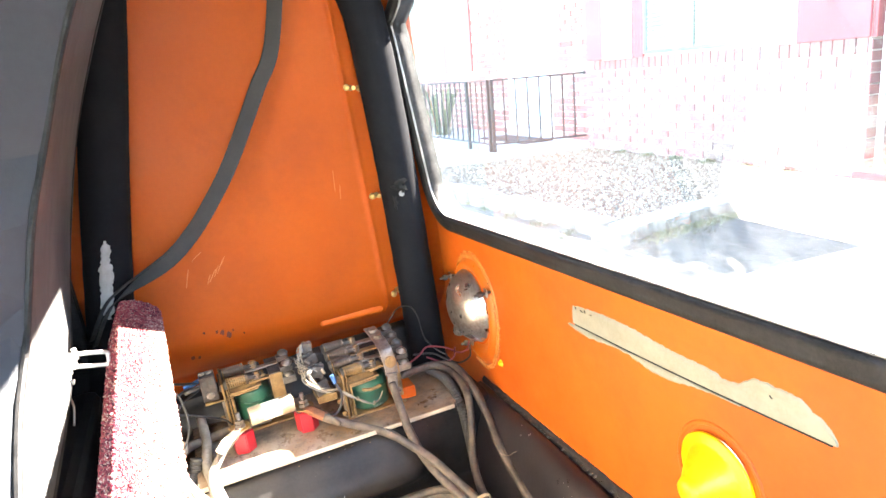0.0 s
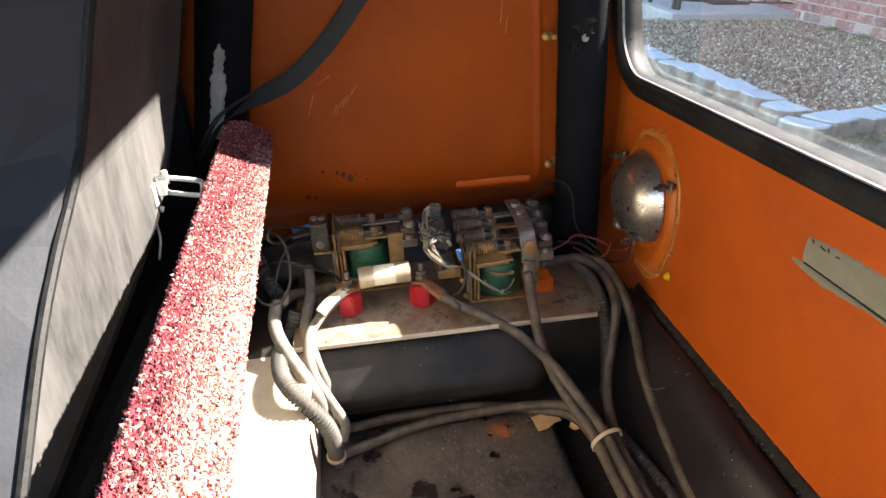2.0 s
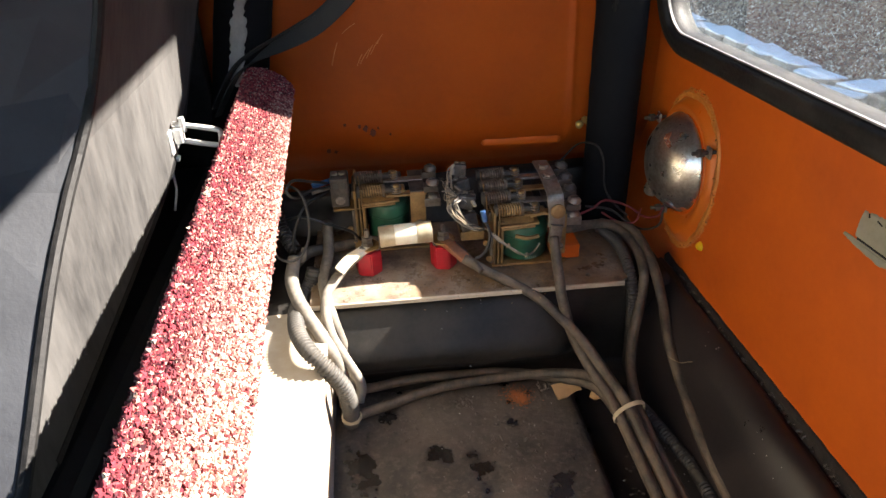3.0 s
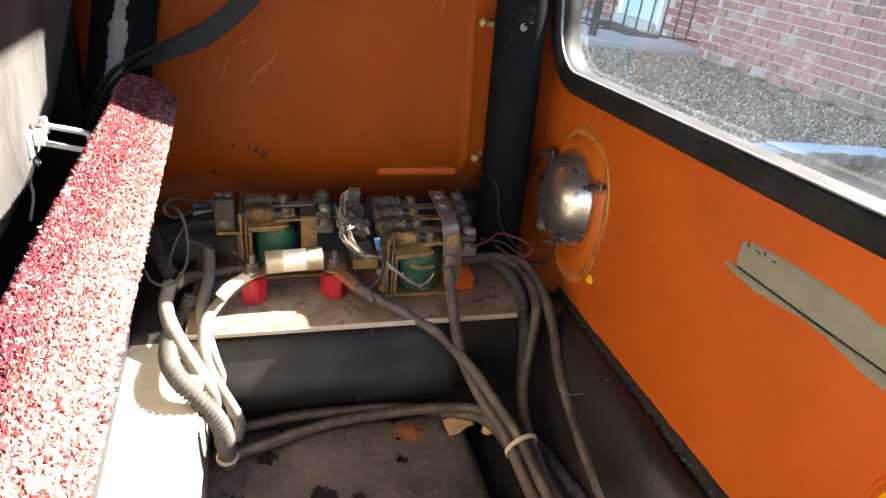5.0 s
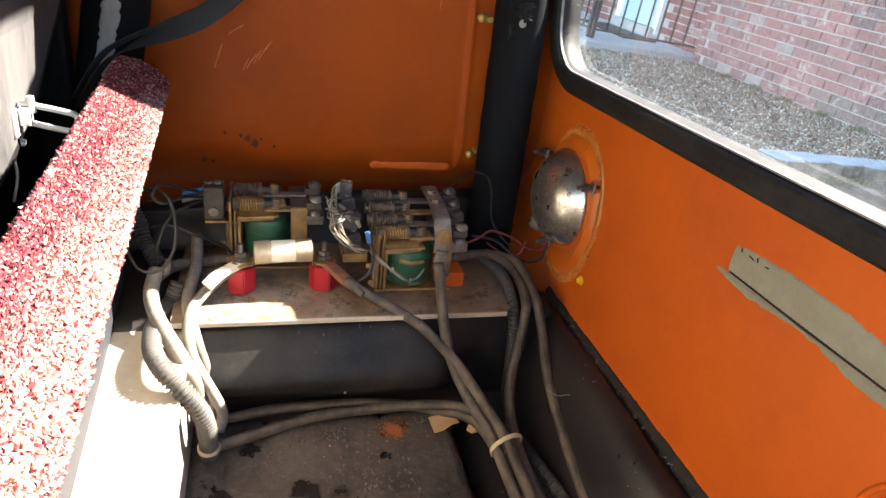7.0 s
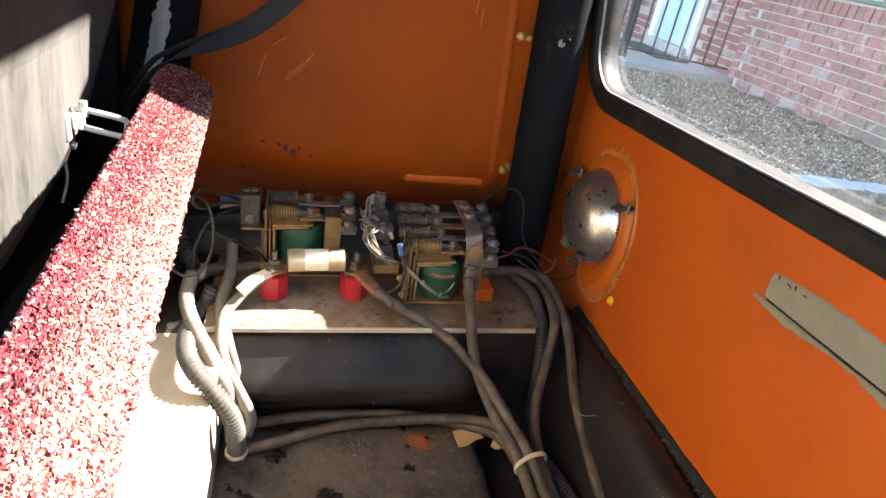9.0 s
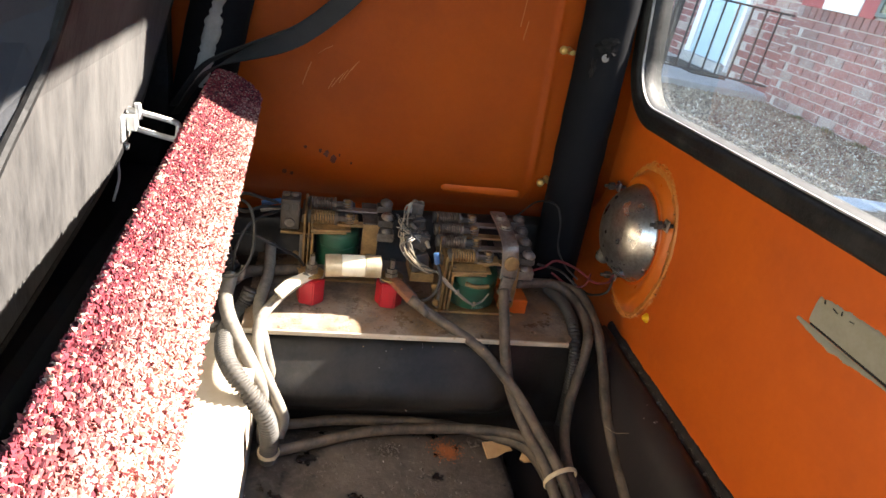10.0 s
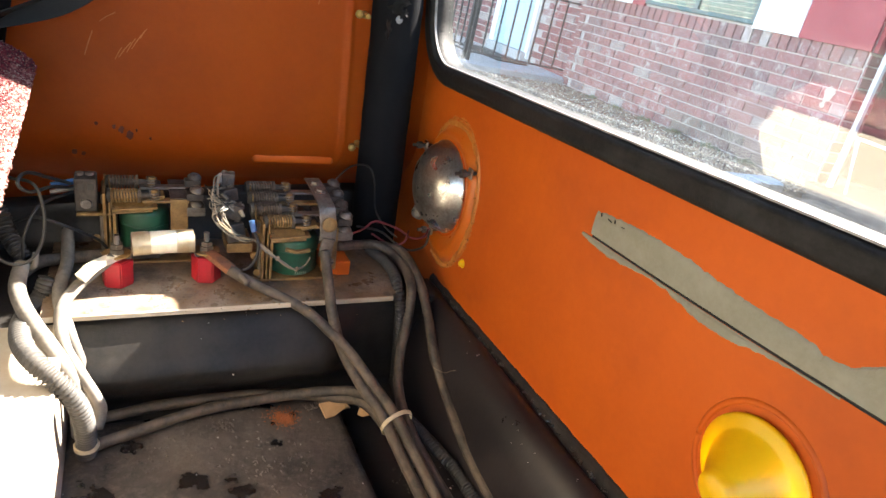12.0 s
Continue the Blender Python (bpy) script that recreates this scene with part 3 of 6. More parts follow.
part("glazing_bead", ring_sheet(grown(WINDOW, -0.0056), grown(WINDOW, -0.0042), lambda a, b, o: on_rear(a, b, o - 0.0165), 0.0025), BEAD, win, "thin pale bead round the glass")
glass_part("pane", pane_sheet(grown(WINDOW, 0.002), lambda a, b, o: on_rear(a, b, o + 0.001 - 0.012 * (a + 0.1)), 0.003), GLASS, win)

# Black liner: the floor of the well, its back face under the shelf, the hump along the rear panel.
bm = bmesh.new()
NX, NY = 60, 120
rowsv = []
for i in range(NX + 1):
    x = -0.335 + 0.30 * i / NX
    row = []
    for j in range(NY + 1):
        y = -1.0 + 0.999 * j / NY
        z = 0.333 + 0.0022 * noise.noise(Vector((x * 30, y * 30, 0))) + 0.003 * noise.noise(Vector((x * 9, y * 9, 3)))
        edge = min(x + 0.335 + 0.2, -0.052 - x)
        z -= 0.045 * max(0.0, 1 - max(0.0, edge) / 0.018) ** 2
        d = max(0.0, y + 0.012)
        z -= 0.006 * (d > 0)
        row.append(bm.verts.new((x, y, z)))
    rowsv.append(row)
for a, b in zip(rowsv, rowsv[1:]):
    for k in range(NY):
        bm.faces.new((a[k], b[k], b[k + 1], a[k + 1]))
solid("well_floor", bm, GRIME, "dusty black lid at the bottom of the well", "floor", "structure", smooth=True)

bm = bmesh.new()
prof = [(0.078, 0.437), (0.072, 0.437), (0.0685, 0.4325), (0.0655, 0.4365), (0.062, 0.4385), (0.056, 0.4375), (0.05, 0.4335), (0.044, 0.427), (0.038, 0.4165), (0.032, 0.4), (0.024, 0.372), (0.013, 0.335), (0.0, 0.312), (-0.012, 0.302), (-0.05, 0.3)]
prev = None
for j in range(80):
    y = -1.09 + 0.0145 * j
    ring = []
    for i, (x, z) in enumerate(prof):
        w = 0.0025 * noise.noise(Vector((i * 0.7, y * 16, 2))) if 1 < i < 11 else 0
        ring.append(bm.verts.new((x + w, y, z + w - 0.012 * max(0, y + 0.02))))
    if prev:
        for k in range(len(prof) - 1):
            bm.faces.new((prev[k], prev[k + 1], ring[k + 1], ring[k]))
    prev = ring
solid("trim", bm, HUMP, "black moulded sill along the rear panel", "sill", "structure", smooth=True)

bm = bmesh.new()
prof = [(-0.03, 0.322), (-0.008, 0.328), (0.002, 0.336), (-0.001, 0.347), (-0.013, 0.36), (-0.027, 0.371), (-0.036, 0.383), (-0.035, 0.395), (-0.024, 0.41), (-0.0125, 0.4235), (-0.0085, 0.432), (-0.0025, 0.438), (0.004, 0.443), (0.02, 0.4455), (0.2, 0.4455)]
prev = None
for i in range(46):
    x = -0.42 + 0.0105 * i
    fade = min(1.0, max(0.0, (-0.02 - x) / 0.06))
    ring = [bm.verts.new((x, (y if k in (0, 13, 14) else 0.006 + (y - 0.006) * fade) + 0.0015 * noise.noise(Vector((x * 20, k * 0.5, 5))), z)) for k, (y, z) in enumerate(prof)]
    if prev:
        for k in range(len(prof) - 1):
            bm.faces.new((prev[k], prev[k + 1], ring[k + 1], ring[k]))
    prev = ring
solid("well_back", bm, BLACK, "black moulded step under the shelf", "step", "structure", smooth=True)

bm = bmesh.new()
prev = None
for i in range(46):
    x = -0.42 + 0.0105 * i
    top = 0.512 + 0.06 * min(0.0, x + 0.05) + 0.004 * noise.noise(Vector((x * 9, 2, 1)))
    ring = [bm.verts.new((x, y + 0.001 * noise.noise(Vector((x * 20, z * 30, 7))), z)) for y, z in ((0.155, 0.446), (0.163, 0.452), (0.165, 0.48), (0.1655, top - 0.003), (0.167, top), (0.19, top + 0.001))]
    if prev:
        for k in range(5):
            bm.faces.new((prev[k], prev[k + 1], ring[k + 1], ring[k]))
    prev = ring
solid("trim", bm, BLACK, "black moulded upstand behind the shelf", "upstand", "structure", smooth=True)

bm = box((-0.405, -1.05, 0.43), (-0.326, 0.17, 0.44), 0.002)
solid("ledge", bm, LEDGE, "dusty pale ledge beneath the carpeted beam", "ledge", "structure")
solid("ledge_face", box((-0.338, -1.05, 0.3), (-0.3285, -0.005, 0.4295), 0.002), LEDGE, "pale board edge below the ledge", "ledge", "structure")

# ---- tubes of the frame ----
def frame_tube(line, r, label):
    t = thing("frame_tube", line[0], label, "tube", "frame tubes")
    part("tube", sweep(line, r, 24, 0.02, wobble=0.03), PADDING, t, smooth=True)
    return t


corner = frame_tube([(0.0155, 0.139, 0.43), (0.0145, 0.139, 0.6), (0.0115, 0.138, 0.78), (0.0035, 0.137, 0.95), (-0.003, 0.138, 1.0), (-0.025, 0.143, 1.06), (-0.08, 0.147, 1.11), (-0.25, 0.148, 1.15), (-0.6, 0.148, 1.165)], 0.0285,
                    "black padded frame tube in the rear corner")
torn = random.Random(4)
for a0, z0, wide, high, name in ((-112, 0.7435, 0.34, 0.007, "torn_flap"), (-100, 0.749, 0.3, 0.0045, "torn_flap"), (-124, 0.72, 0.12, 0.014, "torn_flap"), (-96, 0.738, 0.2, 0.006, "torn_flap"), (-104, 0.7315, 0.13, 0.0042, "hole")):
    # a ragged scrap that follows the round of the tube, a little lifted
    bm = bmesh.new()
    lift = 0.0012 if name == "torn_flap" else 0.0006
    ring = []
    for k in range(16):
        q = k * math.pi / 8
        s = torn.uniform(0.55, 1.15) if name == "torn_flap" else 1
        a, z = math.radians(a0) + wide * s * math.cos(q), z0 + high * s * math.sin(q)
        rr = 0.0291 + lift * torn.uniform(0.2, 1.8)
        ring.append(bm.verts.new((0.0125 + rr * math.cos(a), 0.138 + rr * math.sin(a), z)))
    a = math.radians(a0)
    mid = bm.verts.new((0.0125 + (0.0295 + lift) * math.cos(a), 0.138 + (0.0295 + lift) * math.sin(a), z0))
    for k in range(16):
        bm.faces.new((ring[k], ring[(k + 1) % 16], mid))
    bmesh.ops.solidify(bm, geom=bm.faces[:], thickness=0.0006)
    part(name, bm, RUBBER if name == "torn_flap" else PEEL, corner, "" if name == "torn_flap" else "pale bare hole")
front_tube = frame_tube([(-0.452, 0.135, 0.43), (-0.408, 0.135, 0.62), (-0.372, 0.135, 0.79), (-0.33, 0.135, 0.97), (-0.28, 0.135, 1.19)], 0.029,
                        "black frame tube with peeling paint by the belt")
# Bare streak where the paint has come off.
bm = bmesh.new()
prev = None
for k in range(29):
    z = 0.655 + 0.0035 * k
    cx = -0.4 + 0.2135 * (z - 0.655)
    w = 0.17 + 0.05 * noise.noise(Vector((0, 0, z * 260))) + 0.07 * noise.noise(Vector((4, 0, z * 60))) - (0.05 if k > 19 else 0)
    c = -1.6 + 0.1 * noise.noise(Vector((3, 0, z * 45))) + 0.05 * noise.noise(Vector((8, 0, z * 320)))
    w *= 1 if 1 < k < 27 else 0.3
    row = [bm.verts.new((cx + 0.0302 * math.cos(c + w * s), 0.135 + 0.0302 * math.sin(c + w * s), z)) for s in (-1.5, -0.7, 0, 0.7, 1.5)]
    if prev:
        for a in range(4):
            bm.faces.new((prev[a], prev[a + 1], row[a + 1], row[a]))
    prev = row
bmesh.ops.solidify(bm, geom=bm.faces[:], thickness=0.0004)
part("bare_patch", bm, PEEL, front_tube, "bare grey primer showing through", smooth=True)

strip = thing("rubber_strip", (-0.445, 0.14, 0.44), "upright black rubber strip behind the seat", "strip")
part("strip", box((-0.53, 0.125, 0.3), (-0.434, 0.15, 0.722), 0.004), RUBBER, strip)
part("frayed_end", box((-0.455, 0.127, 0.722), (-0.436, 0.148, 0.727), 0.0015), HOSEB, strip)

# ---- wing nuts along the side panel ----
WINGED = surface("yellow_brass", (0.6, 0.42, 0.14), (0.3, 0.19, 0.07), 0.3, 0.6, 60, 300, 0.5, 0.1)
nut = thing("wing_nut", (-0.009, 0.163, 0.574), "small brass wing nut on the side panel", "nut", "wing nuts")
part("boss", rod((-0.009, 0.17, 0.574), (-0.009, 0.154, 0.574), 0.0042, 0.003, 12), WINGED, nut)
for s in (-1, 1):
    part("wing", rod((-0.009 + s * 0.0078, 0.1605, 0.574 + s * 0.0035), (-0.009 + s * 0.0098, 0.1555, 0.5748 + s * 0.0044), 0.0048, 0.0042, 14), WINGED, nut, smooth=True)
for x, y, z in ((-0.017, 0.158, 0.727), (-0.028, 0.154, 0.885)):
    copy_thing(nut, CAR @ Matrix.Translation((x, y, z)) @ pose(0, 0, 0, 0, 40 * z, 0))

# dark splashes and pale scratches on the side panel
spots = random.Random(21)
for x, z, r in ((-0.274, 0.579, 0.0035), (-0.266, 0.573, 0.004), (-0.281, 0.582, 0.002), (-0.32, 0.55, 0.003), (-0.312, 0.548, 0.0025), (-0.298, 0.585, 0.0018), (-0.259, 0.579, 0.0015), (-0.245, 0.57, 0.0016)):
    loop = [(x + r * spots.uniform(0.6, 1.2) * math.cos(k * 0.524), z + r * spots.uniform(0.8, 1.5) * math.sin(k * 0.524)) for k in range(12)]
    bm = sheet([loop], lambda a, b, o: on_side(a, b, min(0.06, 9.0 * max(0.0, 0.582 - b) ** 2) - 0.0042 - o), 0.0005)
    solid("stain", bm, STAIN, "small brown splash dried on the orange panel", "stain", group="splashes on the panel", base=(x, 0.17, z))
for x, z, ln, tilt in ((-0.256, 0.674, 0.02, 1.0), (-0.262, 0.669, 0.017, 1.05), (-0.268, 0.664, 0.02, 0.95), (-0.274, 0.66, 0.014, 1.1), (-0.25, 0.682, 0.012, 1.0), (-0.301, 0.668, 0.026, 1.25), (-0.283, 0.695, 0.018, 0.6), (-0.076, 0.76, 0.03, 1.5), (-0.07, 0.742, 0.02, 1.45)):
    d = Vector((math.cos(tilt), 0, math.sin(tilt))) * ln
    p = on_side(x, z, -0.0042)
    bm = sweep([p - d * 0.5, p + Vector((0, 0, 0.0008)), p + d * 0.5], 0.0005, 5, 0.004, wobble=0.5)
    solid("scratch", bm, SCRATCH, "pale scratch in the orange panel", "scratch", group="scratches on the panel", base=p)

# ---- carpeted beam ----
# Its cross section is tipped: u runs across the carpet from the rear edge, v down the board.
BEAM_U, BEAM_V = Vector((-0.9, 0, 0.436)), Vector((-0.436, 0, -0.9))


def on_beam(u, y, v):
    return Vector((-0.3255 - 0.042 * (y + 0.26), y, 0.6585)) + BEAM_U * u + BEAM_V * v


beam = thing("carpeted_beam", (-0.352, -0.4, 0.58), "board beam covered in red flecked carpet", "beam")
bm = box((0, -1.0, 0.001), (0.044, 0.078, 0.134), 0.003)
for v in bm.verts:
    v.co = on_beam(0, v.co.y, 0) + Vector((-0.925, 0, 0.38)) * v.co.x + Vector((-0.38, 0, -0.925)) * v.co.z
part("board", bm, CREAM, beam, "bare cream board")
bm = box((-0.012, -1.0, 0.4405), (0, 0.09, 0.552), 0.0015)
for v in bm.verts:
    v.co.x += -0.385 - 0.042 * (v.co.y + 0.26)
part("under_board", bm, VINYL2, beam, "dark board under the beam")
bm = bmesh.new()
prev = None
for j in range(91):
    y = -1.0 + 1.088 * j / 90
    s = 1 if y < 0.047 else math.sqrt(max(0.05, 1 - ((y - 0.047) / 0.042) ** 2))
    row = [bm.verts.new(on_beam(0.023 + (u - 0.023) * s, y, v)) for u, v in ((0.0465, 0.06), (0.0465, 0.012), (0.0445, 0.001), (0.037, -0.003), (0.023, -0.004), (0.01, -0.003), (0.001, -0.001), (-0.0015, 0.004), (-0.001, 0.009))]
    if prev:
        for k in range(8):
            bm.faces.new((prev[k], prev[k + 1], row[k + 1], row[k]))
    prev = row
carpet = part("carpet", bm, CARPET, beam, "red, pink and cream flecked carpet", smooth=True)


def yarn(seed, count, y0, y1):
    rnd = random.Random(seed)
    vs, fs = [], []
    for _ in range(count):
        y = y0 + (y1 - y0) * rnd.random()
        if rnd.random() < 0.88:
            u, v = 0.0005 + 0.046 * rnd.random(), -0.003
            nrm = -BEAM_V + BEAM_U * (u - 0.024) * 12
        else:
            u, v = 0.0465, 0.05 * rnd.random()
            nrm = BEAM_U - BEAM_V * 0.35
        if y > 0.047:
            half = 0.025 * math.sqrt(max(0.02, 1 - ((y - 0.047) / 0.043) ** 2))
            if abs(u - 0.0245) > half:
                continue
            nrm = nrm + Vector((0, (y - 0.06) * 30, 0))
        nrm = nrm + Vector((rnd.uniform(-0.6, 0.6), rnd.uniform(-0.75, 0.6), rnd.uniform(-0.2, 0.4)))
        nrm.normalize()
        h, w = rnd.uniform(0.0015, 0.003), rnd.uniform(0.001, 0.0017)
        p = on_beam(u, y, v)
        a = nrm.orthogonal().normalized() * w
        b = nrm.cross(a)
        bend = Vector((rnd.uniform(-1, 1), rnd.uniform(-1, 1), 0)) * h * 0.35
        n = len(vs)
        q = p + nrm * h * 0.6
        r = p + nrm * h + bend
        vs += [p + a, p - a * 0.5 + b, p - a * 0.5 - b, q + a * 0.9, q - a * 0.45 + b * 0.9, q - a * 0.45 - b * 0.9, r]
        fs += [(n, n + 1, n + 4, n + 3), (n + 1, n + 2, n + 5, n + 4), (n + 2, n, n + 3, n + 5), (n + 3, n + 4, n + 6), (n + 4, n + 5, n + 6), (n + 5, n + 3, n + 6)]
    me = bpy.data.meshes.new("yarn_tufts")
    base = BASES[beam.name]
    me.from_pydata([tuple(v - base) for v in vs], [], fs)
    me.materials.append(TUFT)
    ob = new("yarn_tufts", me)
    ob.parent = carpet
    tagged(ob, "short cut red and cream yarn tufts", kind="stuff")


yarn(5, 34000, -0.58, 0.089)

# ---- seat back ----
seat = thing("car_seat", (-0.47, -0.4, 0.6), "black vinyl seat back with dusty rear board", "seat")


def on_seat(a, b, o):
    """A place on the rear of the seat back, which leans towards the rear higher up; o is into the seat."""
    up = max(0.0, b - 0.7)
    return Vector((-0.43 - o + 0.2 * up + 0.5 * up * up, a, b))


SEAM = [(-0.4, 0.601), (-0.36, 0.63), (-0.297, 0.677), (-0.25, 0.707), (-0.217, 0.735), (-0.198, 0.77), (-0.19, 0.83), (-0.165, 0.88), (-0.15, 0.98), (-0.14, 1.12)]
EDGE_LINE = [(-0.34, 0.602), (-0.22, 0.615), (-0.09, 0.632), (-0.03, 0.648), (0.01, 0.663), (0.055, 0.688), (0.085, 0.71), (0.1, 0.735), (0.106, 0.77), (0.106, 0.9), (0.104, 1.05), (0.1, 1.12)]


def rolled(a, b, o):
    """The side cover: it turns away towards the front, the farther from the seam the more."""
    for (a0, b0), (a1, b1) in zip(SEAM, SEAM[1:]):
        if b <= b1:
            break
    edge = a0 + (a1 - a0) * min(1.0, max(0.0, (b - b0) / (b1 - b0)))
    return on_seat(a, b, o - 0.003 + 1.7 * max(0.0, edge - a))


BENDS = [((0, z, 0), (0, 1, 0)) for z in (0.72, 0.75, 0.79, 0.83, 0.88, 0.93, 0.99, 1.05)]
part("rear_board", sheet([EDGE_LINE + SEAM[::-1]], on_seat, 0.012, BENDS), VINYL, seat, "grey dusty worn vinyl board")
part("side_cover", sheet([SEAM + [(-0.58, 1.12), (-0.58, 0.601)]], rolled, 0.015, BENDS), VINYL2, seat, "smooth black vinyl cover")
part("cushion", sheet([[(-0.33, 0.615), (0.0, 0.67), (0.06, 0.72), (0.07, 0.8), (0.07, 1.08), (-0.13, 1.08), (-0.15, 0.88), (-0.2, 0.74)]], lambda a, b, o: on_seat(a, b, o + 0.0125), 0.12, BENDS), VINYL2, seat)
part("seat_base", box((-0.62, -1.0, 0.226), (-0.435, 0.115, 0.57), 0.012), VINYL2, seat)
part("seam", sweep([on_seat(a, b, -0.003) for a, b in SEAM], 0.0032, 8, 0.015), RUBBER, seat, "black piping along the seam")
part("edge_binding", sweep([on_seat(a, b, 0.004) for a, b in EDGE_LINE], 0.005, 8, 0.015), RUBBER, seat, "black bound edge")

latch = thing("draw_latch", (-0.42, -0.04, 0.655), "bright chrome wire draw latch on the seat board", "latch")
part("plate", box((-0.4315, -0.058, 0.648), (-0.4275, -0.034, 0.668), 0.0012), ZINC, latch)
part("hook", box((-0.4275, -0.05, 0.655), (-0.42, -0.04, 0.668), 0.0015), ZINC, latch)
wl = [(-0.427, -0.043, 0.6705), (-0.41, -0.043, 0.6675), (-0.396, -0.043, 0.6645), (-0.3915, -0.043, 0.663), (-0.3902, -0.043, 0.6605), (-0.3912, -0.043, 0.653), (-0.3925, -0.043, 0.6505), (-0.396, -0.043, 0.6502), (-0.41, -0.043, 0.653), (-0.427, -0.043, 0.657)]
part("wire_loop", sweep(wl, 0.0022, 8, 0.002), ZINC, latch, smooth=True)
part("pivot", rod((-0.419, -0.044, 0.664), (-0.4195, -0.044, 0.676), 0.0025), ZINC, latch)
part("pivot", rod((-0.433, -0.046, 0.643), (-0.427, -0.046, 0.641), 0.0028), ZINC, latch)
part("keeper", sweep([(-0.431, -0.047, 0.64), (-0.4345, -0.05, 0.63), (-0.433, -0.055, 0.618), (-0.437, -0.06, 0.6)], 0.0012, 8), ZINC, latch, smooth=True)

def belt_turn(s):
    """The webbing hangs edge-on at its foot and turns flat higher up."""
    k = min(1.0, max(0.0, (s - 0.05) / 0.14))
    return Vector((0.05, 1, -0.33)).lerp(Vector((-0.55, 0.5, 0.55)), k * k * (3 - 2 * k))


belt = thing("seat_belt", (-0.39, 0.08, 0.63), "grey woven seat belt strap hanging across the corner", "belt")
line = [(-0.42, 0.085, 0.632), (-0.397, 0.09, 0.668), (-0.376, 0.094, 0.684), (-0.345, 0.098, 0.699), (-0.31, 0.102, 0.716), (-0.28, 0.106, 0.74), (-0.252, 0.108, 0.77), (-0.215, 0.11, 0.818), (-0.164, 0.113, 0.901), (-0.131, 0.117, 0.958), (-0.1, 0.12, 1.09), (-0.095, 0.12, 1.2)]
part("webbing", sweep(line, 0.01, 16, 0.006, flat=(0.022, 0.0016, belt_turn)), BELT, belt, smooth=True)
part("folded_webbing", sweep([(x - 0.003, y + 0.006, z + 0.006) for x, y, z in line[:5]], 0.01, 16, 0.006, flat=(0.02, 0.0018, (0.1, 1, -0.25))), BELT, belt, smooth=True)

# ---- shelf and what stands on it ----
shelf = thing("shelf", (-0.17, 0.08, 0.4455), "grimy metal shelf sheet with turned front edge", "shelf")
sh = sheet([[(-0.345, -0.0035), (-0.006, -0.0035), (0.002, 0.004), (0.012, 0.08), (0.012, 0.165), (-0.345, 0.165)],
            [(-0.04 + 0.0032 * math.cos(k * 0.524), 0.013 + 0.0032 * math.sin(k * 0.524)) for k in range(12)]], lambda a, b, o: Vector((a, b, 0.4465 + o)), 0.0035)
part("sheet", sh, SHELFM, shelf)
part("front_edge", box((-0.345, -0.0062, 0.4448), (-0.004, -0.0036, 0.4504), 0.001), EDGE, shelf, "worn bright metal edge")


def standoff(x, y, turn):
    t = thing("insulator_post", (x, y, 0.45), "red hexagonal insulator post with bolted terminal", "insulator", "insulator posts")
    bm = rod((x, y, 0.45), (x, y, 0.478), 0.0155, seg=6)
    bmesh.ops.rotate(bm, verts=bm.verts[:], cent=(x, y, 0), matrix=Matrix.Rotation(radians(turn), 3, "Z"))
    bmesh.ops.bevel(bm, geom=bm.edges[:], offset=0.0012, segments=2, affect="EDGES")
    part("post", bm, REDM, t)
    part("washer", rod((x, y, 0.482), (x, y, 0.4836), 0.0135, seg=24), BRASS, t)
    part("nut", rod((x, y, 0.4835), (x, y, 0.4885), 0.0074, seg=6), STEEL, t)
    part("nut", rod((x, y, 0.489), (x, y, 0.4935), 0.0062, seg=6), STEEL, t)
    part("stud", sweep([(x, y, 0.478), (x, y, 0.49), (x, y, 0.503)], 0.003, 10, ribs=0.0004, pitch=0.0012), STEEL, t)
    return t


standoff(-0.281, 0.058, 12)
standoff(-0.196, 0.06, 20)
fuse = thing("cartridge_fuse", (-0.239, 0.056, 0.479), "cream and silver cartridge fuse between the posts", "fuse")
part("body", rod((-0.266, 0.052, 0.4955), (-0.211, 0.055, 0.4965), 0.0114, seg=32), FUSE, fuse, smooth=False)
part("label_band", rod((-0.2505, 0.0529, 0.4962), (-0.2265, 0.0542, 0.4964), 0.0117, seg=32), PAPER, fuse, "cream paper label")
for a, b in (((-0.267, 0.052, 0.4955), (-0.2515, 0.0529, 0.4962)), ((-0.2255, 0.0542, 0.4964), (-0.2095, 0.055, 0.4965))):
    part("end_cap", rod(a, b, 0.0121, seg=32), FUSE, fuse, "tarnished metal cap")
for x, s in ((-0.2675, -1), (-0.2085, 1)):
    part("blade", sweep([(x, 0.054, 0.5035), (x, 0.054, 0.49), (x + s * 0.001, 0.056, 0.4815), (x + s * 0.008, 0.058, 0.4803), (x + s * 0.02, 0.059, 0.4803)], 0.004, 12, 0.002, flat=(0.013, 0.0016, (0, 1, 0))), STEEL, fuse)


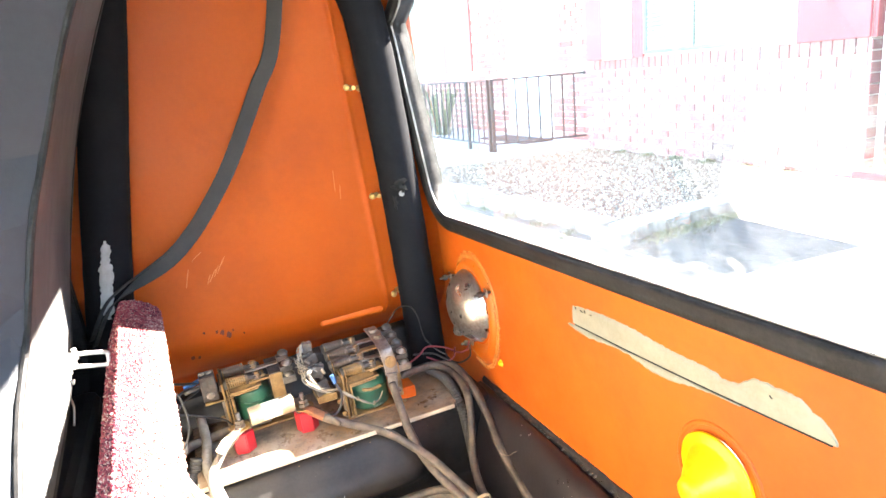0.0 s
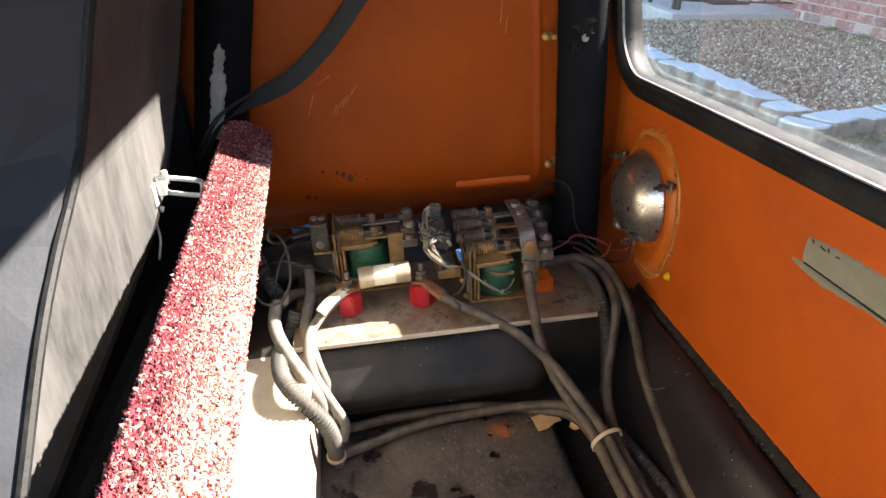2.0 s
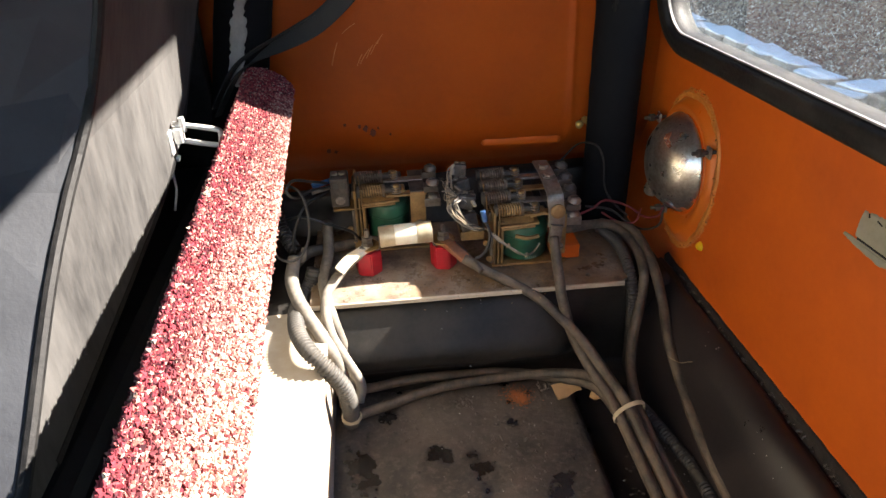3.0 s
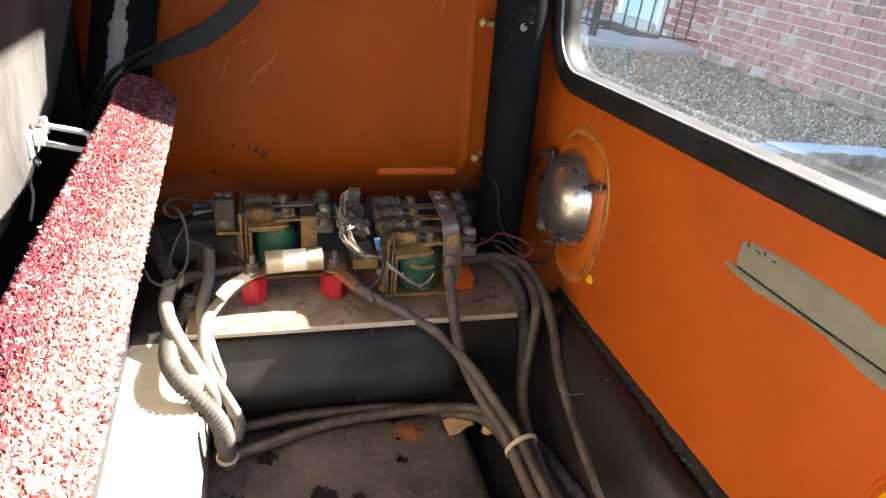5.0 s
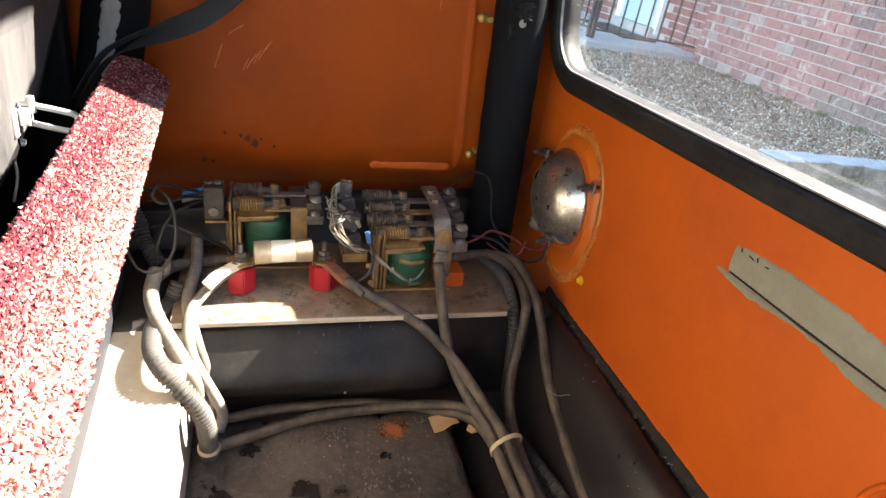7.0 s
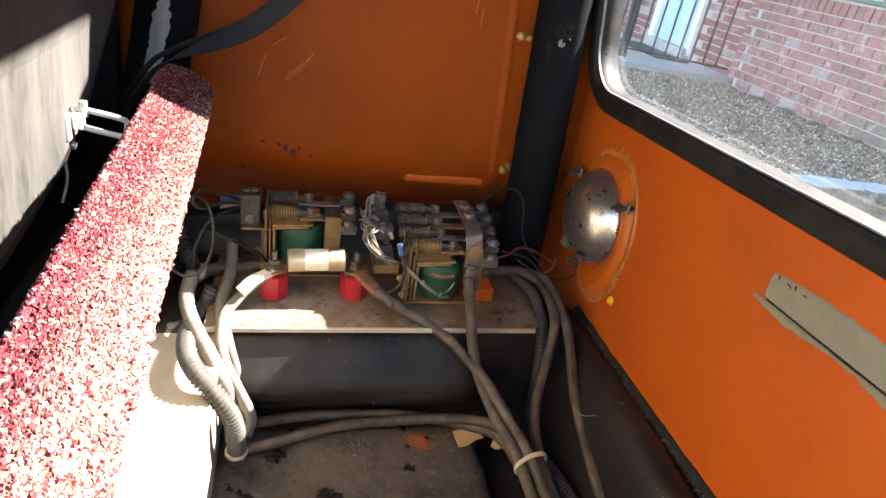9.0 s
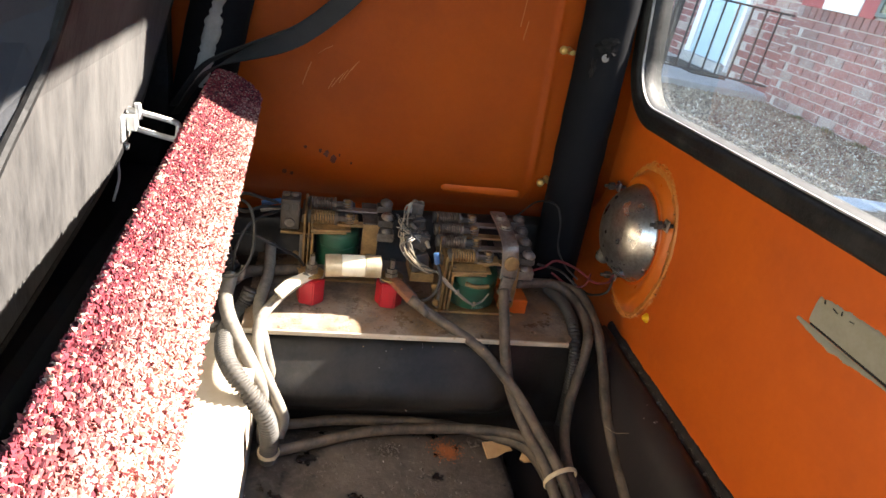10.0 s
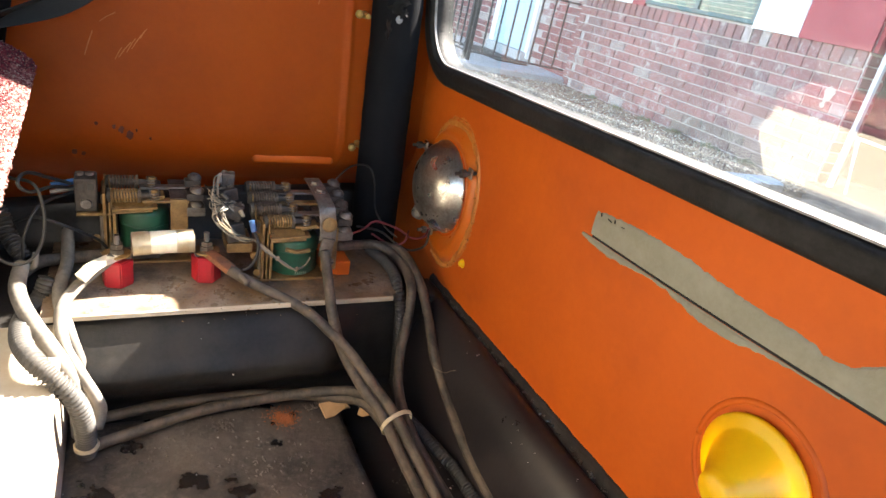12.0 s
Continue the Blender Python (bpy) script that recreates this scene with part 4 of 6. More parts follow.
def contactor(x0, y0, r, top, springs, label):
    """An open frame relay: coil, frame, armature, springs and contacts. x0, y0: the coil's axis; top: its upper end;
    springs: the start along x, the depth and the height of each contact spring."""
    c = thing("contactor", (x0, y0, 0.45), label, "relay", "contactors")
    z0, yf = 0.4505, y0 - r
    h = top - z0 - 0.003
    back = y0 + 0.045
    part("base_plate", box((x0 - 0.04, yf - 0.002, z0), (x0 + 0.046, back, z0 + 0.0028), 0.0008), BRASS, c)
    prof = [(r * 0.86, 0), (r, 0.003), (r * 1.01, 0.012), (r * 0.985, h * 0.4), (r, h * 0.62), (r * 1.02, h * 0.75), (r * 0.99, h - 0.006), (r * 0.93, h - 0.001), (r * 0.5, h)]
    coil = part("coil", lathe(prof, (x0, y0, z0 + 0.003), (0, 0, 1), 28), GREEN, c, "green wrapped coil", smooth=True)
    part("coil_seam", sweep([(x0 + r * 1.01 * math.cos(a), y0 + r * 1.01 * math.sin(a), z0 + h * 0.74 + 0.0012 * math.sin(5 * a)) for a in (3.4, 3.9, 4.4, 4.9, 5.4, 5.9)], 0.0011, 6), GREEN, coil)
    for dx, w, zz in ((-0.037, 0.0022, top + 0.022), (-0.0325, 0.0016, top + 0.012), (-0.028, 0.0024, top + 0.004)):
        part("frame_plate", box((x0 + dx - w, yf - 0.001, z0 + 0.003), (x0 + dx + w * 0.3, back - 0.01, zz), 0.0006), BRASS, c)
    part("hinge_pin", rod((x0 - 0.0405, yf + 0.003, z0 + 0.004), (x0 - 0.0405, yf + 0.003, top - 0.004), 0.0022, seg=10), STEEL, c)
    for s in range(2):
        part("frame_bolt", lathe([(0, 0), (0.004, 0.0005), (0.004, 0.002), (0.003, 0.003), (0, 0.0032)], (x0 - 0.0425 - 0.003 * s, yf + 0.001 + 0.004 * s, z0 + 0.011 + 0.018 * s), (-0.5, -1, 0.1), 12), BRASS, c)
    arm = part("armature", box((x0 - 0.031, yf - 0.001, top + 0.0035), (x0 + 0.013, back - 0.012, top + 0.006), 0.0007,
                               m=Matrix.Translation((x0, y0, top)) @ pose(0, 0, 0, 0, -3, 0) @ Matrix.Translation((-x0, -y0, -top))), BRASS, c, "tan plated armature")
    part("armature_lip", box((x0 - 0.03, yf - 0.0035, top - 0.001), (x0 + 0.008, yf - 0.0012, top + 0.015), 0.0007,
                             m=Matrix.Translation((x0, yf, top)) @ pose(0, 0, 0, -58, -3, 0) @ Matrix.Translation((-x0, -yf, -top))), BRASS, arm)
    part("wedge", box((x0 + 0.002, yf, top + 0.0135), (x0 + 0.02, yf + 0.012, top + 0.0175), 0.001, m=Matrix.Translation((x0 + 0.01, yf, top + 0.015)) @ pose(0, 0, 0, 12, -14, 0) @ Matrix.Translation((-x0 - 0.01, -yf, -top - 0.015))), BRASS, arm)
    part("carrier", box((x0 - 0.042, yf + 0.014, top + 0.004), (x0 - 0.034, back - 0.01, top + 0.015), 0.0015), TAPE, c, "black moulded contact carrier")
    part("carrier", box((x0 - 0.004, yf + 0.014, top + 0.006), (x0 + 0.018, back - 0.006, top + 0.0145), 0.0015), HOSEB, c)
    # right hand bracket
    part("side_bracket", box((x0 + 0.025, yf - 0.004, top - 0.034), (x0 + 0.0425, yf - 0.0018, top + 0.0165), 0.0007), BRASS, c, "tan plated bracket")
    part("bracket_top", box((x0 + 0.025, yf - 0.0018, top + 0.0145), (x0 + 0.0425, back - 0.012, top + 0.0175), 0.0007), TAPE, c)
    scr = part("bracket_screw", lathe([(0, 0), (0.0056, 0.0005), (0.0052, 0.0022), (0, 0.003)], (x0 + 0.0345, yf - 0.004, top - 0.024), (0, -1, 0), 14), STEEL, c)
    part("slot", box((x0 + 0.03, yf - 0.0074, top - 0.0246), (x0 + 0.039, yf - 0.0068, top - 0.0234)), HOSEB, scr)
    for k, (xs, y, z) in enumerate(springs):
        turns, ln = 9, 0.025
        pts = [(xs + ln * a / (turns * 10), y + 0.0066 * math.cos(a * 0.628), z + 0.0066 * math.sin(a * 0.628)) for a in range(turns * 10 + 1)]
        part("spring", sweep(pts, 0.001, 6, 0.004), BRASS if k == 0 else SPRING, c, "coiled contact spring")
        core = part("spring_core", rod((xs - 0.003, y, z), (xs + 0.04, y, z), 0.0034, seg=10), TAPE, c)
        part("spring_cap", rod((xs + ln, y, z), (xs + ln + 0.003, y, z), 0.0076, seg=16), SPRING, core)
        part("spring_cap", rod((xs - 0.004, y, z), (xs - 0.001, y, z), 0.006, 0.0076, seg=16), HOSEB, core)
        part("contact_arm", box((xs + ln + 0.004, y - 0.0055, z - 0.007), (xs + ln + 0.05, y + 0.0055, z - 0.0042), 0.0007), STEEL if k % 2 else BRASS, c)
        part("arm_clip", sweep([(xs + 0.006, y - 0.0085, z - 0.0105), (xs + 0.0015, y - 0.0085, z - 0.0095), (xs + 0.0005, y - 0.0085, z - 0.002), (xs, y - 0.0082, z + 0.0068)], 0.002, 8, 0.0015, flat=(0.005, 0.0013, (0, 1, 0))), BRASS, c)
        st = part("contact_stack", rod((xs + 0.041, y, z - 0.005), (xs + 0.041, y, z + 0.006), 0.0042, 0.0034, seg=10), BRASS, c)
        part("stack_spring", sweep([(xs + 0.041 + 0.005 * math.cos(a * 0.9), y + 0.005 * math.sin(a * 0.9), z - 0.005 + 0.00042 * a) for a in range(26)], 0.0008, 5), STEEL, st)
        part("fixed_contact", box((x0 + 0.041, y - 0.0065, z - 0.004), (x0 + 0.058, y + 0.0065, z + 0.004), 0.0012), TAPE, c)
        scr2 = part("contact_screw", lathe([(0, 0), (0.0072, 0.0004), (0.0076, 0.0018), (0.006, 0.0026), (0.0055, 0.0042), (0, 0.0048)], (x0 + 0.0515, y, z + 0.005), (0.1, -0.25, 1), 18), STEEL if k == 0 else TAPE, c, "bright contact screw" if k == 0 else "", smooth=True)
        part("slot", box((x0 + 0.047, y - 0.0006, z + 0.0094), (x0 + 0.056, y + 0.0006, z + 0.0103)), HOSEB, scr2)
        if k == 0:
            part("fixed_contact", box((x0 + 0.041, y - 0.0065, z - 0.022), (x0 + 0.06, y + 0.0065, z - 0.0115), 0.0012), STEEL, c)
            part("contact_screw", lathe([(0, 0), (0.0072, 0.0004), (0.0076, 0.0018), (0.006, 0.0026), (0.0055, 0.0042), (0, 0.0048)], (x0 + 0.0515, y, z - 0.0112), (0.1, -0.25, 1), 18), STEEL, c, "bright contact screw", smooth=True)
    return c


def terminal_block(c, x, y, z, w, d, h):
    tb = part("terminal_block", box((x, y, z), (x + w, y + d, z + h), 0.0016), TAPE, c, "grey terminal block")
    for k in range(2):
        part("terminal_recess", box((x + 0.003 + 0.009 * k, y - 0.0004, z + h - 0.012), (x + 0.009 + 0.009 * k, y + 0.004, z + h - 0.005), 0.0006), HOSEB, tb)
        part("terminal_screw", lathe([(0, 0), (0.004, 0.0004), (0.004, 0.003), (0, 0.0036)], (x + 0.005 + 0.009 * k, y + d * 0.5, z + h), (0, 0, 1), 10), STEEL, tb)
    part("terminal_screw", lathe([(0, 0), (0.0056, 0.0004), (0.005, 0.0022), (0, 0.0028)], (x + w * 0.5, y, z + 0.009), (0, -1, 0), 12), STEEL, tb)
    part("block_bracket", box((x + 0.001, y - 0.003, z - 0.0035), (x + w + 0.014, y + d, z - 0.0008), 0.0006), BRASS, c)
    return tb


ca = contactor(-0.254, 0.1245, 0.0245, 0.509, [(-0.285, 0.102, 0.528), (-0.287, 0.132, 0.532)], "open contactor with green coil behind the fuse")
terminal_block(ca, -0.3185, 0.105, 0.5085, 0.0205, 0.026, 0.0355)
for k, (dy, dz) in enumerate(((0.0, 0.0), (0.008, 0.005), (0.014, 0.001))):
    part("blue_terminal", rod((-0.339, 0.102 + dy, 0.531 + dz), (-0.317, 0.108 + dy, 0.534 + dz), 0.0024), BLUE if k else STEEL, ca, "blue crimp terminal")
cb = contactor(-0.1025, 0.0725, 0.0275, 0.497, [(-0.136, 0.05, 0.519), (-0.147, 0.07, 0.525), (-0.147, 0.09, 0.53), (-0.147, 0.11, 0.535)], "larger open contactor with green coil and bus strap")
part("corner_block", box((-0.071, 0.048, 0.4512), (-0.04, 0.1, 0.469), 0.0018), ORANGE, cb, "orange plastic block")
stp = part("bus_strap", sweep([(-0.0725, 0.128, 0.5395), (-0.0725, 0.1, 0.5395), (-0.0735, 0.07, 0.5385), (-0.0745, 0.048, 0.5365), (-0.0748, 0.0415, 0.532), (-0.0735, 0.0398, 0.522), (-0.0725, 0.039, 0.51), (-0.073, 0.038, 0.5)], 0.008, 16, 0.002, flat=(0.0185, 0.003, (1, 0, 0))), STEEL, cb, "grey steel bus strap")
part("strap_bolt", lathe([(0, 0), (0.0082, 0.0005), (0.0082, 0.0022), (0.0055, 0.003), (0, 0.0032)], (-0.0722, 0.038, 0.5195), (0, -1, 0.1), 24), BRASS, stp, "yellow plated bolt head")
for y in (0.108, 0.083):
    nt = part("strap_nut", rod((-0.0728, y, 0.541), (-0.0728, y, 0.5445), 0.0056, seg=6), STEEL, stp)
    part("washer", rod((-0.0728, y, 0.5405), (-0.0728, y, 0.5415), 0.0072), STEEL, nt)
part("cable_lug", sweep([(-0.073, 0.0352, 0.504), (-0.0742, 0.0345, 0.496), (-0.0755, 0.034, 0.484)], 0.006, 14, 0.002, flat=(0.0145, 0.0075, (1, 0, 0))), STEEL, stp, "crimped grey lug")
# taped knot of wires at the left of the larger contactor
wires = random.Random(3)
part("harness_base", box((-0.176, 0.058, 0.479), (-0.149, 0.1, 0.49), 0.0012), BRASS, cb, "tan terminal plate")
for bx, by, bz, w, d, h, ry, rz in ((-0.167, 0.068, 0.5, 0.02, 0.016, 0.02, -10, 8), (-0.166, 0.078, 0.52, 0.017, 0.02, 0.016, 14, -12), (-0.172, 0.092, 0.534, 0.016, 0.018, 0.014, -8, 20), (-0.171, 0.104, 0.546, 0.014, 0.014, 0.016, 6, -6)):
    turn = Matrix.Translation((bx, by, bz)) @ pose(0, 0, 0, -8, ry, rz)
    hb = part("harness_block", box((-w / 2, -d / 2, -h / 2), (w / 2, d / 2, h / 2), 0.0016, m=turn), TAPE, cb, "grimy brown wiring block")
    for sx in (-0.25, 0.25):
        part("block_screw", lathe([(0, 0), (0.003, 0.0003), (0.003, 0.0014), (0, 0.002)], turn @ Vector((sx * w, 0, h / 2)), turn.to_3x3() @ Vector((0, 0, 1)), 10), STEEL, hb)
        part("block_slot", box((sx * w - 0.0022, -d / 2 - 0.0004, -0.003), (sx * w + 0.0022, -d / 2 + 0.002, 0.003), 0.0004, m=turn), HOSEB, hb)
for k in range(14):
    # thin leads that leave the blocks in loose loops and run down to the blue terminal
    j = [wires.uniform(-1, 1) for _ in range(6)]
    x0, y0, z0 = wires.choice(((-0.171, 0.104, 0.552), (-0.176, 0.09, 0.54), (-0.17, 0.07, 0.528), (-0.168, 0.078, 0.53)))
    part("harness_wire", sweep([(x0, y0, z0), (x0 - 0.012 - 0.004 * j[0], y0 - 0.01 + 0.004 * j[1], z0 + 0.004 * j[2]), (-0.186 + 0.005 * j[3], 0.06 + 0.004 * j[4], 0.523 + 0.006 * j[5]), (-0.176 + 0.004 * j[1], 0.05 + 0.003 * j[3], 0.51 + 0.003 * j[0]), (-0.163 + 0.003 * j[2], 0.046 + 0.002 * j[1], 0.502 + 0.003 * j[4]), (-0.151, 0.043, 0.5015)], 0.00075 + 0.0003 * (k % 3 == 0), 6, 0.003), (WIREW, WIREW, CABLE2, WIRE, CABLE)[k % 5], cb)
for k in range(12):
    cx, cy, cz = -0.17 + wires.uniform(-0.012, 0.01), 0.082 + wires.uniform(-0.02, 0.024), 0.53 + wires.uniform(-0.022, 0.02)
    turn = Matrix.Translation((cx, cy, cz)) @ pose(0, 0, 0, wires.uniform(-60, 60), wires.uniform(-60, 60), wires.uniform(0, 180))
    part("crimp_terminal", rod(turn @ Vector((-0.005, 0, 0)), turn @ Vector((0.003, 0, 0)), 0.0018, 0.0024, seg=8), (TAPE, STEEL, WIREW)[k % 3], cb)
for k in range(9):
    a, b2 = wires.uniform(-0.006, 0.006), wires.uniform(0, 6.28)
    part("stray_wire", sweep([(-0.174 + a + 0.012 * math.cos(b2), 0.075 + 0.004 * k, 0.54 + a), (-0.19 + a, 0.068 + 0.003 * k, 0.542 + 0.008 * math.sin(b2)), (-0.188 - a, 0.066, 0.532 - a), (-0.169, 0.066 + a, 0.53 + a)], 0.0006, 6, 0.003), (WIRE, CABLE2, WIREW)[k % 3], cb)
for k in range(3):
    part("tied_wire", sweep([(-0.151, 0.043, 0.502), (-0.138, 0.036 - 0.001 * k, 0.493 - 0.0015 * k), (-0.122, 0.032, 0.478 + 0.001 * k), (-0.108, 0.036 - 0.001 * k, 0.468 + 0.0006 * k), (-0.096, 0.041, 0.4685), (-0.089, 0.043, 0.478)], 0.001, 6, 0.003), WIREW if k < 2 else CABLE2, cb)
for px, py, pz in ((-0.127, 0.033, 0.4835), (-0.105, 0.0365, 0.4675)):
    part("wire_tie", lathe([(0.0026, -0.0012), (0.0032, 0), (0.0026, 0.0012)], (px, py, pz), (1, 0.1, -0.6), 10), WIREW, cb)
part("blue_terminal", rod((-0.1535, 0.045, 0.5225), (-0.151, 0.042, 0.511), 0.003), BLUE, cb, "blue crimp terminal")
part("jumper_wire", sweep([(-0.151, 0.042, 0.511), (-0.147, 0.036, 0.499), (-0.15, 0.033, 0.483), (-0.158, 0.031, 0.474), (-0.164, 0.03, 0.473)], 0.0018, 8), WIRE, cb, smooth=True)
part("coil_lead", sweep([(-0.116, 0.047, 0.487), (-0.104, 0.043, 0.4855), (-0.09, 0.045, 0.486)], 0.0022, 8, 0.002, wobble=0.5), BRASS, cb, "corroded coil lead")
# stamped marks on the coil, too worn to read
for k in range(6):
    ang = -1.62 + 0.085 * k
    part("stamp_mark", box((-0.0006, -0.0002, -0.0016), (0.0006, 0.0002, 0.0016 - 0.0006 * (k % 2)), 0, m=Matrix.Translation((-0.1025 + 0.0279 * math.cos(ang), 0.0725 + 0.0279 * math.sin(ang), 0.4585)) @ Matrix.Rotation(ang + math.pi / 2, 4, "Z")), STAMP, cb)


# ---- cables ----
def cable(points, r, material, label, group="battery cables", name="cable", **kw):
    ob = solid(name, sweep(points, r, 14, kw.pop("step", 0.004), **kw), material, label, "cable", group=group, smooth=True, base=points[0])
    return ob


cable([(-0.0765, 0.032, 0.49), (-0.0775, 0.012, 0.474), (-0.0785, -0.008, 0.46), (-0.0775, -0.02, 0.443), (-0.069, -0.034, 0.41), (-0.057, -0.07, 0.387), (-0.044, -0.105, 0.374), (-0.038, -0.16, 0.36), (-0.033, -0.24, 0.35), (-0.03, -0.4, 0.345)], 0.0056, CABLE, "thick dusty brown battery cable from the strap", wobble=0.06)
cable([(-0.177, 0.0285, 0.4745), (-0.158, 0.0195, 0.465), (-0.14, 0.011, 0.4575), (-0.105, -0.008, 0.443), (-0.0825, -0.026, 0.427), (-0.062, -0.047, 0.409), (-0.045, -0.075, 0.389), (-0.031, -0.12, 0.375), (-0.024, -0.18, 0.36), (-0.018, -0.3, 0.345)], 0.0056, CABLE, "thick dusty brown battery cable from the red post", wobble=0.06)
cable([(-0.05, 0.07, 0.478), (-0.02, 0.086, 0.472), (0.006, 0.086, 0.47), (0.024, 0.06, 0.462), (0.021, 0.008, 0.455), (0.016, -0.007, 0.421), (0.002, -0.032, 0.389), (-0.008, -0.062, 0.37), (-0.018, -0.118, 0.366), (-0.012, -0.18, 0.352), (-0.004, -0.3, 0.345)], 0.0056, CABLE, "thick dusty cable round the shelf end", wobble=0.06)
cable([(0.0, 0.1, 0.466), (0.03, 0.07, 0.468), (0.033, 0.012, 0.456), (0.036, -0.02, 0.427), (0.03, -0.06, 0.405), (0.028, -0.1, 0.388), (0.025, -0.15, 0.374), (0.024, -0.2, 0.364), (0.022, -0.35, 0.355)], 0.0056, CABLE, "thick dusty cable along the black sill", wobble=0.06)
for pts in ([(-0.315, -0.02, 0.342), (-0.285, -0.017, 0.342), (-0.245, -0.01, 0.342), (-0.19, -0.009, 0.342), (-0.136, -0.014, 0.343), (-0.08, -0.033, 0.345), (-0.045, -0.062, 0.352), (-0.03, -0.12, 0.35)],
            [(-0.312, -0.06, 0.341), (-0.273, -0.047, 0.341), (-0.21, -0.027, 0.342), (-0.145, -0.024, 0.345), (-0.09, -0.032, 0.352), (-0.05, -0.052, 0.36), (-0.03, -0.09, 0.36), (-0.024, -0.16, 0.35)]):
    cable(pts, 0.0056, CABLE, "dusty cable lying along the back of the well", wobble=0.06)
cable([(-0.362, 0.050, 0.477), (-0.363, 0.020, 0.470), (-0.356, -0.008, 0.465), (-0.346, -0.025, 0.454), (-0.333, -0.045, 0.443), (-0.323, -0.053, 0.424), (-0.316, -0.053, 0.394), (-0.316, -0.05, 0.35)], 0.0072, CABLE2, "pale grey cable in the bundle")
cable([(-0.284, 0.052, 0.482), (-0.305, 0.040, 0.469), (-0.319, 0.022, 0.462), (-0.327, 0.000, 0.458), (-0.328, -0.015, 0.448), (-0.323, -0.035, 0.434), (-0.313, -0.048, 0.418), (-0.301, -0.055, 0.394), (-0.297, -0.055, 0.378), (-0.301, -0.060, 0.363)], 0.0054, CABLE2, "pale grey cable with lug on the red post")
cable([(-0.329, 0.132, 0.475), (-0.327, 0.083, 0.464), (-0.331, 0.027, 0.457), (-0.322, -0.014, 0.44), (-0.313, -0.022, 0.405), (-0.306, -0.032, 0.38), (-0.31, -0.05, 0.345)], 0.0062, CABLE2, "grey cable rising behind the shelf")
cable([(-0.24, 0.1, 0.463), (-0.285, 0.104, 0.461), (-0.32, 0.1, 0.46), (-0.35, 0.088, 0.462), (-0.362, 0.06, 0.466)], 0.0066, CABLE, "dusty cable lying on the shelf")
cable([(-0.19, 0.085, 0.47), (-0.178, 0.05, 0.474), (-0.168, 0.025, 0.472), (-0.16, 0.012, 0.466)], 0.0036, CABLE, "thin dusty cable beside the red post")
cable([(-0.341, 0.045, 0.465), (-0.348, 0.040, 0.448), (-0.357, 0.020, 0.443), (-0.358, -0.020, 0.451), (-0.352, -0.060, 0.458), (-0.340, -0.088, 0.458), (-0.325, -0.100, 0.446), (-0.312, -0.100, 0.422), (-0.308, -0.090, 0.390), (-0.31, -0.07, 0.344)], 0.0088, HOSE, "grey corrugated hose in the bundle", "corrugated hoses", "corrugated_hose", ribs=0.0026, pitch=0.0042, step=0.0007)
cable([(-0.39, 0.118, 0.51), (-0.382, 0.11, 0.498), (-0.377, 0.1, 0.484), (-0.364, 0.082, 0.468)], 0.0088, HOSEB, "black corrugated hose by the beam", "corrugated hoses", "corrugated_hose", ribs=0.0026, pitch=0.0042, step=0.0007)
cable([(0.0, 0.1, 0.458), (0.008, 0.06, 0.46), (0.007, 0.02, 0.456), (0.008, 0.0, 0.433), (0.012, 0.0, 0.388), (0.012, -0.006, 0.34)], 0.0068, HOSEB, "black corrugated hose down the shelf end", "corrugated hoses", "corrugated_hose", ribs=0.0016, pitch=0.0038, step=0.0007)
cable([(-0.012, -0.07, 0.345), (-0.003, -0.1, 0.348), (0.003, -0.132, 0.35), (0.009, -0.16, 0.35), (0.014, -0.2, 0.35), (0.016, -0.4, 0.35)], 0.0068, HOSEB, "black corrugated hose beside the cables", "corrugated hoses", "corrugated_hose", ribs=0.0016, pitch=0.0038, step=0.0007)
lug = solid("cable_lug", sweep([(-0.312, 0.02, 0.476), (-0.3, 0.03, 0.484), (-0.29, 0.046, 0.4815), (-0.28, 0.058, 0.4806)], 0.006, 14, 0.002, flat=(0.012, 0.007, (1, -0.4, 0))), CREAM, "pale crimped lug bolted to the red post", "lug", base=(-0.29, 0.045, 0.48))
solid("cable_lug", sweep([(-0.196, 0.06, 0.4808), (-0.19, 0.048, 0.4806), (-0.184, 0.039, 0.4785), (-0.175, 0.029, 0.4735)], 0.006, 14, 0.002, flat=(0.0125, 0.008, (1, 0.4, 0))), COPPER, "coppery crimped lug bolted to the red post", "lug", base=(-0.188, 0.045, 0.48))


def wire(points, material, label, r=0.0015):
    return solid("wire", sweep(points, r, 8, 0.004), material, label, "wire", group="loose wires", smooth=True, base=points[0])


wire([(-0.322, 0.112, 0.537), (-0.336, 0.09, 0.55), (-0.352, 0.06, 0.566), (-0.358, 0.045, 0.561), (-0.35, 0.05, 0.551), (-0.334, 0.08, 0.545), (-0.318, 0.108, 0.533)], WIRE, "looped black wire at the terminal block", 0.0017)
wire([(-0.32, 0.112, 0.528), (-0.345, 0.07, 0.53), (-0.357, 0.05, 0.51), (-0.36, 0.05, 0.49), (-0.36, 0.06, 0.475)], WIRE, "thin black wire down to the hose")
wire([(-0.37, 0.09, 0.55), (-0.346, 0.05, 0.558), (-0.339, 0.04, 0.536), (-0.341, 0.03, 0.511), (-0.353, 0.02, 0.495), (-0.372, 0.02, 0.497), (-0.386, 0.05, 0.51), (-0.384, 0.08, 0.535)], WIRE, "large loop of black wire")
